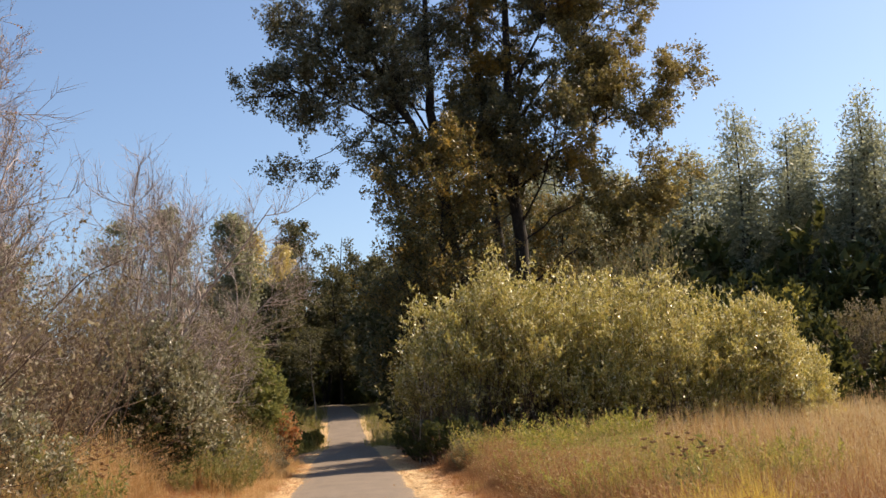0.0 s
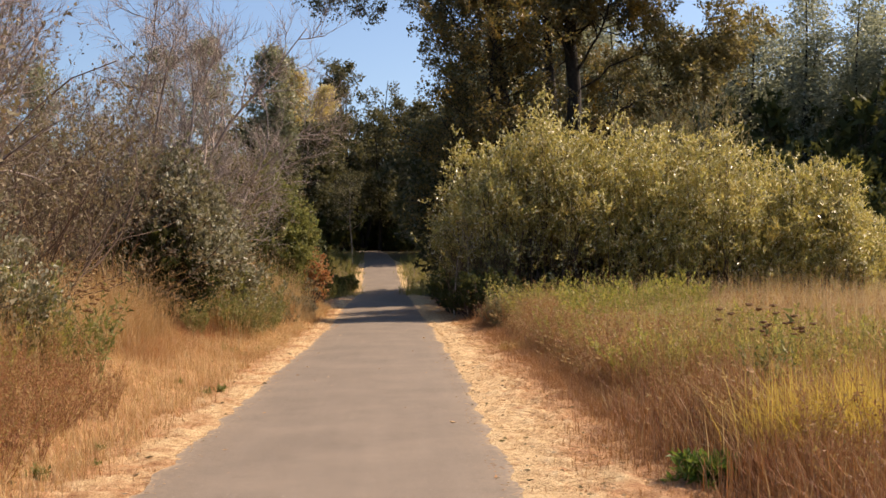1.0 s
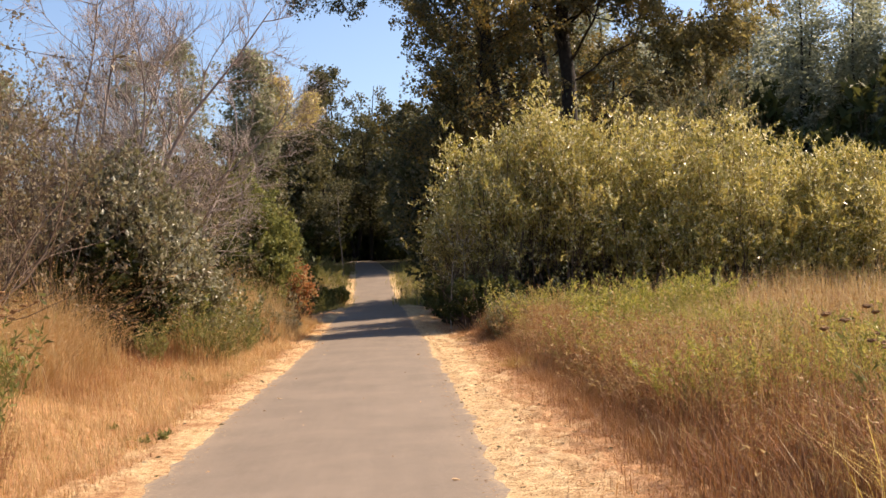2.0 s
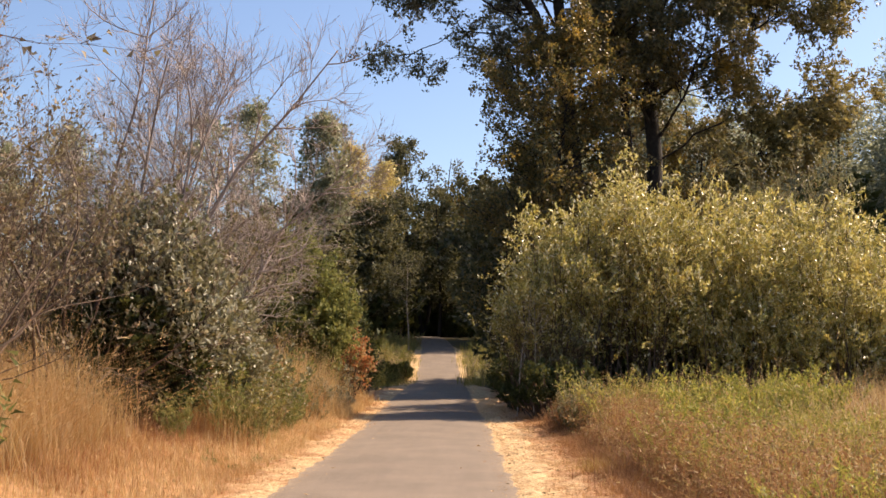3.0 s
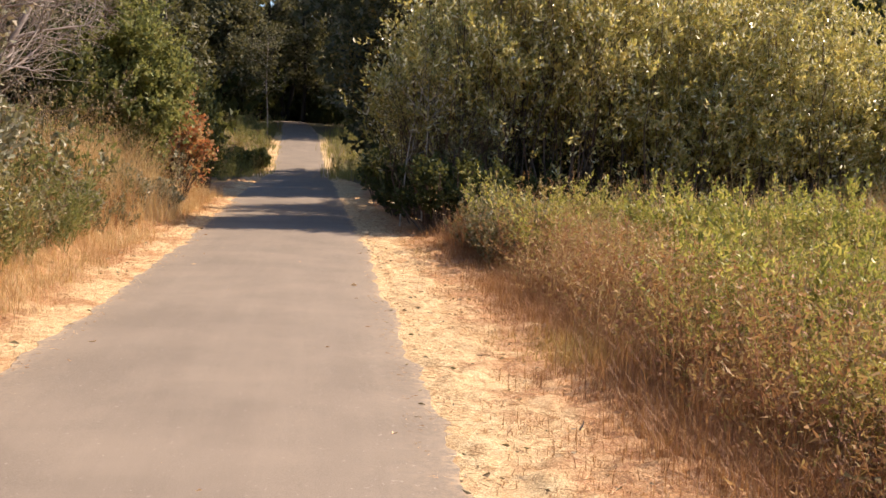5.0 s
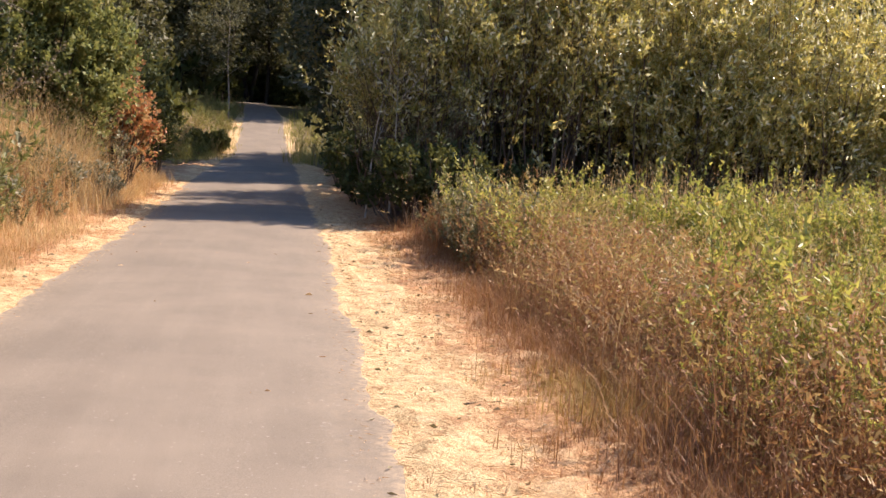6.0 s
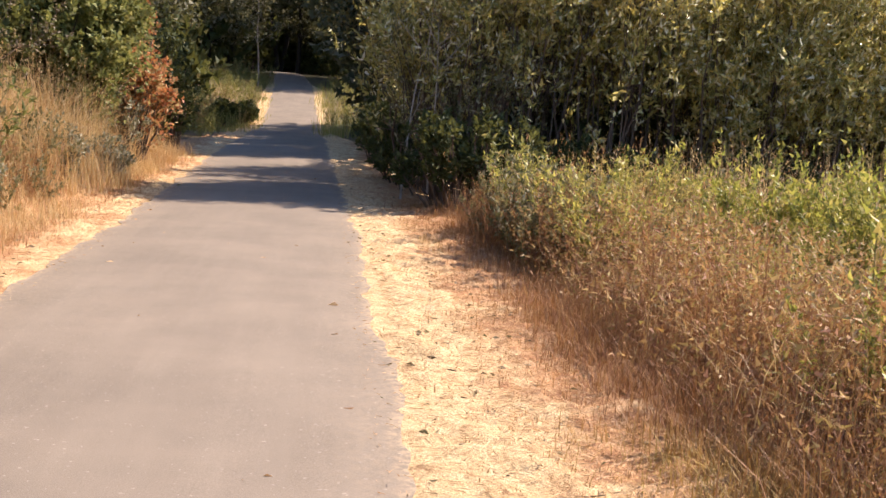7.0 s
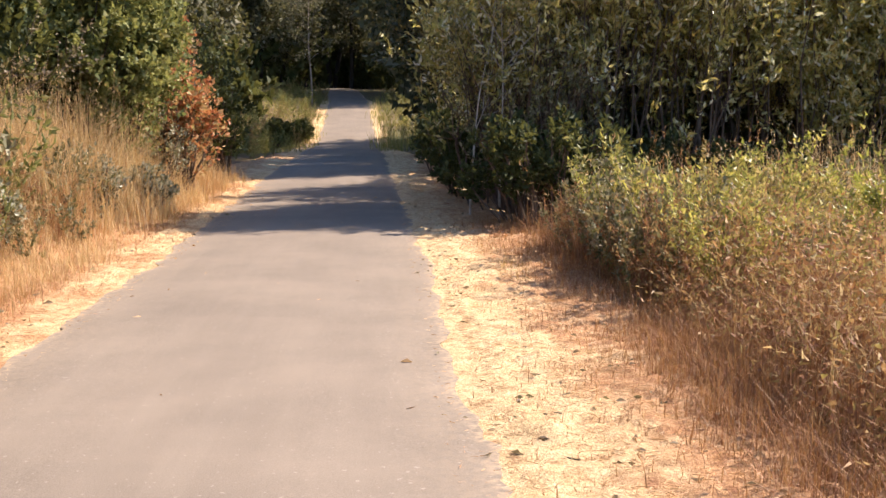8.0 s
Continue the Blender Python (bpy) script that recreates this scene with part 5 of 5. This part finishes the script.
def tansy(seed):
    """A stiff herb with flat brown withered flower heads."""
    root = weed("tansy_plant", "green tansy with flat withered brown flower heads", seed, 1.15, 7, GREEN_LEAF, (0.09, 0.03), 20, 0.14, 4, GRASS_STALK, "tansy plants", 0.12)
    r = np.random.default_rng(seed + 1)
    a = np.linspace(0, 2 * np.pi, 12, endpoint=False)
    for i in range(12):
        c = np.array([r.normal(0, 0.17), r.normal(0, 0.17), r.uniform(0.95, 1.2)])
        rings = [c + np.stack([q * np.cos(a), q * np.sin(a), np.full(12, z)], 1) + r.normal(0, 0.003, (12, 3)) for q, z in ((0.003, -0.014), (0.032, -0.002), (0.030, 0.006), (0.016, 0.009), (0.002, 0.008))]
        k = np.arange(12)
        f = np.concatenate([np.stack([12 * n + k, 12 * n + (k + 1) % 12, 12 * n + 12 + (k + 1) % 12, 12 * n + 12 + k], 1) for n in range(4)])
        part("flower_head", mesh_of("flower_head", np.concatenate(rings), f, HEAD_BROWN), root, "flat brown flower head")
    return root


GRASS_STALK = rough_material("green_stalks", [(0.3, (0.12, 0.13, 0.04)), (0.7, (0.25, 0.22, 0.08))], 8.0, 30.0, 0.2)
HEAD_BROWN = rough_material("withered_flower_heads", [(0.3, (0.14, 0.075, 0.035)), (0.7, (0.28, 0.16, 0.075))], 30.0, 60.0, 0.4)
RUST_LEAF = leaf_material("russet_herb_leaves", [(0.26, 0.10, 0.05), (0.38, 0.19, 0.09), (0.46, 0.30, 0.13), (0.30, 0.24, 0.08)], None, 1, 0.5, 0.35, 0.62, 0.25)
STALK_RUST = rough_material("rust_stalks", [(0.3, (0.20, 0.08, 0.04)), (0.7, (0.36, 0.18, 0.09))], 6.0, 30.0, 0.2)


def scattered(kinds, spots, rng, sizes=(0.75, 1.15)):
    """Plants of a few kinds at many spots: the first of each kind is moved, the rest are copies."""
    for j, (x, y) in enumerate(spots):
        m = placed(x, y, rng.uniform(0, 360), rng.uniform(*sizes), 0.01)
        if j < len(kinds):
            kinds[j].matrix_basis = m
        else:
            copy_thing(kinds[j % len(kinds)], m)


rs = np.random.default_rng(31)


def spots_in(n, box, keep=None):
    out = []
    while len(out) < n:
        x, y = rs.uniform(box[0], box[1]), rs.uniform(box[2], box[3])
        if keep is None or keep(x, y):
            out.append((x, y))
    return out


goldenrod = [weed("goldenrod_plant", "yellow-green goldenrod gone to leaf in the meadow", 300 + i, 1.12, 10, WEED_LEAF, (0.037, 0.017), 120, 0.28, 5, GRASS_STALK, "goldenrod in the meadow") for i in range(4)]
scattered(goldenrod, spots_in(108, (3.4, 6.6, 10.5, 20), lambda x, y: wave(x, y, 0.7) + 0.12 * rs.normal() > 0.42) + spots_in(8, (5.0, 9.0, 14, 20)), rs, (0.8, 1.05))
far_rod = [weed("goldenrod_plant", "bright yellow-green goldenrod in the thick of the meadow", 305 + i, 1.12, 10, ROD_LEAF, (0.044, 0.02), 100, 0.28, 5, GRASS_STALK, "goldenrod in the meadow") for i in range(4)]
scattered(far_rod, spots_in(66, (3.3, 6.8, 19, 29.6), lambda x, y: wave(x, y, 1.1, 0.7) + 0.08 * rs.normal() > 0.56) + spots_in(30, (4.4, 7.4, 24.5, 29.0), lambda x, y: wave(x, y, 1.3, 2.1) > 0.45), rs, (0.65, 1.3))
for j, (x, y) in enumerate(spots_in(14, (3.6, 6.0, 9.5, 14))):
    copy_thing(goldenrod[j % 4], placed(x, y, rs.uniform(0, 360), rs.uniform(0.98, 1.15), 0.01))
for j, (x, y) in enumerate(spots_in(12, (-4.5, -3.5, 10.5, 14))):
    copy_thing(goldenrod[j % 4], placed(x, y, rs.uniform(0, 360), rs.uniform(0.7, 0.95), 0.01))
for j, (x, y) in enumerate(spots_in(7, (3.3, 5.4, 25, 29))):
    copy_thing(goldenrod[j % 4], placed(x, y, rs.uniform(0, 360), rs.uniform(1.2, 1.4), 0.01))
rusty = [weed("dry_herb", "dry russet herb with withered leaves", 310 + i, 0.8, 9, RUST_LEAF, (0.030, 0.012), 48, 0.2, 4, STALK_RUST, "dry herbs at the meadow edge", 0.25) for i in range(3)]
scattered(rusty, spots_in(135, (2.9, 3.9, 6, 30), lambda x, y: x > 2.95 + draw_back(y)) + spots_in(20, (3.5, 5.8, 7, 30)) + spots_in(8, (4.0, 9.0, 25, 31)) + spots_in(50, (-4.4, -2.6, 23, 33)) + spots_in(34, (-4.8, -2.8, 3.5, 12.5)) + spots_in(42, (-3.7, -2.4, 7.0, 12.0)), rs)
broad = [weed("broad_leaved_weed", "grey-green broad-leaved weed beside the path", 320 + i, 0.95, 8, BRAMBLE_LEAF, (0.066, 0.038), 56, 0.26, 5, GRASS_STALK, "broad-leaved weeds") for i in range(3)]
scattered(broad, spots_in(40, (2.85, 4.3, 26.5, 30.5)) + spots_in(16, (3.2, 6.0, 24, 29.5)) + spots_in(8, (-3.0, -2.4, 28, 34)) + spots_in(4, (-3.0, -2.6, 24, 27)) + spots_in(10, (-4.0, -2.7, 22, 30)), rs, (0.65, 1.1))
green = [weed("green_weed", "fresh green leafy weed among the dry grass", 330 + i, 0.8, 8, GREEN_WEED_LEAF, (0.055, 0.023), 40, 0.2, 5, GRASS_STALK, "green weeds") for i in range(3)]
scattered(green, spots_in(6, (-2.9, -2.5, 24, 28)) + spots_in(12, (-3.7, -2.8, 25.5, 30.5)) + spots_in(16, (-4.4, -2.6, 23, 33)) + spots_in(9, (-4.6, -3.2, 5, 12)) + spots_in(14, (-4.4, -3.5, 12.2, 14.4)) + spots_in(16, (-3.3, -2.5, 22.6, 26.5)) + spots_in(6, (-3.6, -3.0, 20.5, 22.5)) + spots_in(4, (3.0, 4.2, 27, 29)) + spots_in(110, (-5.5, -2.1, 50, 84)) + spots_in(24, (1.1, 3.4, 56, 82)), rs, (0.8, 1.5))
for j, (x, y) in enumerate(spots_in(44, (-4.7, -3.1, 23.4, 31.5))):
    copy_thing((rusty[j % 3], green[j % 3], rusty[j % 3], green[(j + 1) % 3], broad[j % 3])[j % 5], placed(x, y, rs.uniform(0, 360), rs.uniform(1.25, 1.75), 0.01))
leafy = [weed("meadow_herb", "low yellow-green leafy herb in the meadow", 345 + i, 0.88, 11, ROD_LEAF, (0.036, 0.018), 80, 0.30, 5, GRASS_STALK, "leafy herbs in the meadow", 0.3) for i in range(3)]
scattered(leafy, spots_in(110, (3.65, 6.4, 18.5, 28.0), herb_patch), rs, (0.7, 1.25))
tan = [tansy(340), tansy(342)]
scattered(tan, [(3.75, 9.2), (4.1, 9.4), (-3.3, 13.2), (-3.7, 13.6), (-3.5, 14.4), (-3.1, 12.8)], rs, (0.95, 1.1))
low = [weed("low_green_weed", "low green tuft of leaves on the straw verge", 350 + i, 0.17, 14, GREEN_LEAF, (0.06, 0.025), 16, 0.09, 3, GRASS_STALK, "green tufts on the verge", 0.6, 0.05) for i in range(2)]
bright = weed("low_green_weed", "bright green tuft of fresh leaves on the verge", 355, 0.2, 22, FRESH_LEAF, (0.07, 0.024), 18, 0.12, 3, GRASS_STALK, "green tufts on the verge", 0.6, 0.05)
scattered([bright], [(2.70, 7.15), (2.84, 7.25), (2.64, 7.32)], rs, (1.0, 1.25))
scattered(low, [(-2.3, 8.0), (-2.2, 9.4), (-2.0, 8.6), (-2.6, 12.6), (-2.5, 14.6), (-2.7, 18.4)] + [(x + rs.normal(0, 0.22), y + rs.normal(0, 0.3)) for x, y in ((-2.75, 20.4), (-2.4, 20.2), (-2.45, 21.4), (-2.65, 29.9), (-1.85, 13.9), (-2.6, 20.0)) for _ in range(5)], rs, (0.45, 0.85))


def tangle(name, label, n, box, top, mat, seed, size, keep):
    """Dead leaves and broken stalks caught among the standing plants."""
    r = np.random.default_rng(seed)
    p = strewn(n, box, r, keep)
    p[:, 2] += r.uniform(0.0, 1.0, len(p)) ** 1.3 * top * np.clip((p[:, 0] - 2.75) * 1.9, 0.06, 1)
    s = size * r.uniform(0.5, 1.5, len(p))
    v, f = leaf_points(p, unit(r.normal(size=(len(p), 3)) + np.array([0, 0, 0.4])), s, s * r.uniform(0.15, 0.5, len(p)), r)
    return tagged(new(name, mesh_of(name, v, f, mat)), label, "dead leaves", kind="stuff")


# leaf clutter added to block light and darken the foot of the meadow
tangle("tangled_dead_leaves", "withered leaves darkened for shade, tangled in the meadow edge", 46000, (2.5, 4.4, 3, 31), 0.6, GRASS_SHADE_RUSSET, 420, 0.032, right_edge)
tangle("tangled_dead_leaves", "russet withered leaves thick along the meadow edge", 60000, (2.9, 4.6, 13, 30), 0.85, RUST_LEAF, 422, 0.045, right_edge)
tangle("tangled_dead_leaves", "small olive leaves tangled in the meadow", 42000, (3.3, 6.2, 10, 31), 0.85, WEED_LEAF, 421, 0.026, right_edge)


def litter(name, label, n, box, seed, mat, size, category, thick=0.3):
    """Small loose bits lying about: chips, leaves, pebbles."""
    r = np.random.default_rng(seed)
    p = strewn(n, box, r)
    p[:, 2] += 0.022 if abs(box[0]) < 1.4 and abs(box[1]) < 1.4 else 0.026
    a = r.uniform(0, 2 * np.pi, n)
    d = unit(np.stack([np.cos(a), np.sin(a), r.normal(0, 0.06, n)], 1))
    s = r.uniform(0.5, 1.6, n) * size
    v, f = leaf_points(p, d, s, s * thick, r) if thick < 0.2 else leaf_cards(p, d, s, s * thick, r, 0.25)
    return tagged(new(name, mesh_of(name, v, f, mat)), label, category, kind="stuff")


litter("flattened_straw", "pale flattened straw matted beside the asphalt", 16000, (1.42, 2.1, 2, 40), 404, STRAW_PALE, 0.06, "straw", 0.05)
litter("flattened_straw", "flattened orange straw matted on the verge", 24000, (1.9, 2.9, 2, 40), 406, STRAW, 0.065, "straw", 0.06)
litter("flattened_straw", "flattened dry straw matted on the verge", 24000, (-3.0, -1.42, 2, 40), 405, STRAW, 0.06, "straw", 0.05)
litter("straw_litter", "loose straw blown onto the edge of the asphalt", 900, (1.2, 1.38, 2, 40), 407, STRAW, 0.03, "straw", 0.12)
litter("straw_litter", "loose straw blown onto the edge of the asphalt", 900, (-1.38, -1.2, 2, 40), 408, STRAW, 0.03, "straw", 0.12)
litter("fallen_leaf_litter", "fallen dry leaves scattered on the asphalt", 90, (-1.25, 1.25, 3, 40), 400, STRAW, 0.05, "leaf litter", 0.5)
litter("fallen_leaf_litter", "fallen dry brown leaves on the straw verge", 900, (1.42, 2.9, 3, 36), 401, BROWN_LEAF, 0.04, "leaf litter", 0.45)
litter("fallen_leaf_litter", "fallen dry brown leaves on the straw verge", 220, (-3.0, -1.32, 3, 36), 402, BROWN_LEAF, 0.06, "leaf litter", 0.45)
litter("fallen_leaf_litter", "brown litter along the ragged edge of the asphalt", 70, (1.26, 1.5, 3, 36), 403, BROWN_LEAF, 0.045, "leaf litter", 0.3)


def stick(x, y, turn, length):
    r = np.random.default_rng(int(abs(x * 100 + y)))
    P, R = grown(np.zeros((1, 3)), np.array([[1.0, 0, 0]]), np.array([length]), np.array([0.006]), 6, r, 0, 0.08, 0.5)
    P[..., 2] = 0.008
    root = thing("fallen_stick", "thin dark fallen stick lying on the straw", "stick", "fallen sticks")
    part("stick_wood", mesh_of("stick_wood", *tubes(P, R, 5), BARK_DARK, True), root)
    root.matrix_basis = placed(x, y, turn, 1, -0.015)


stick(1.62, 22.5, -50, 0.2)
stick(1.9, 20.2, 20, 0.25)
stick(2.2, 18.0, 80, 0.22)
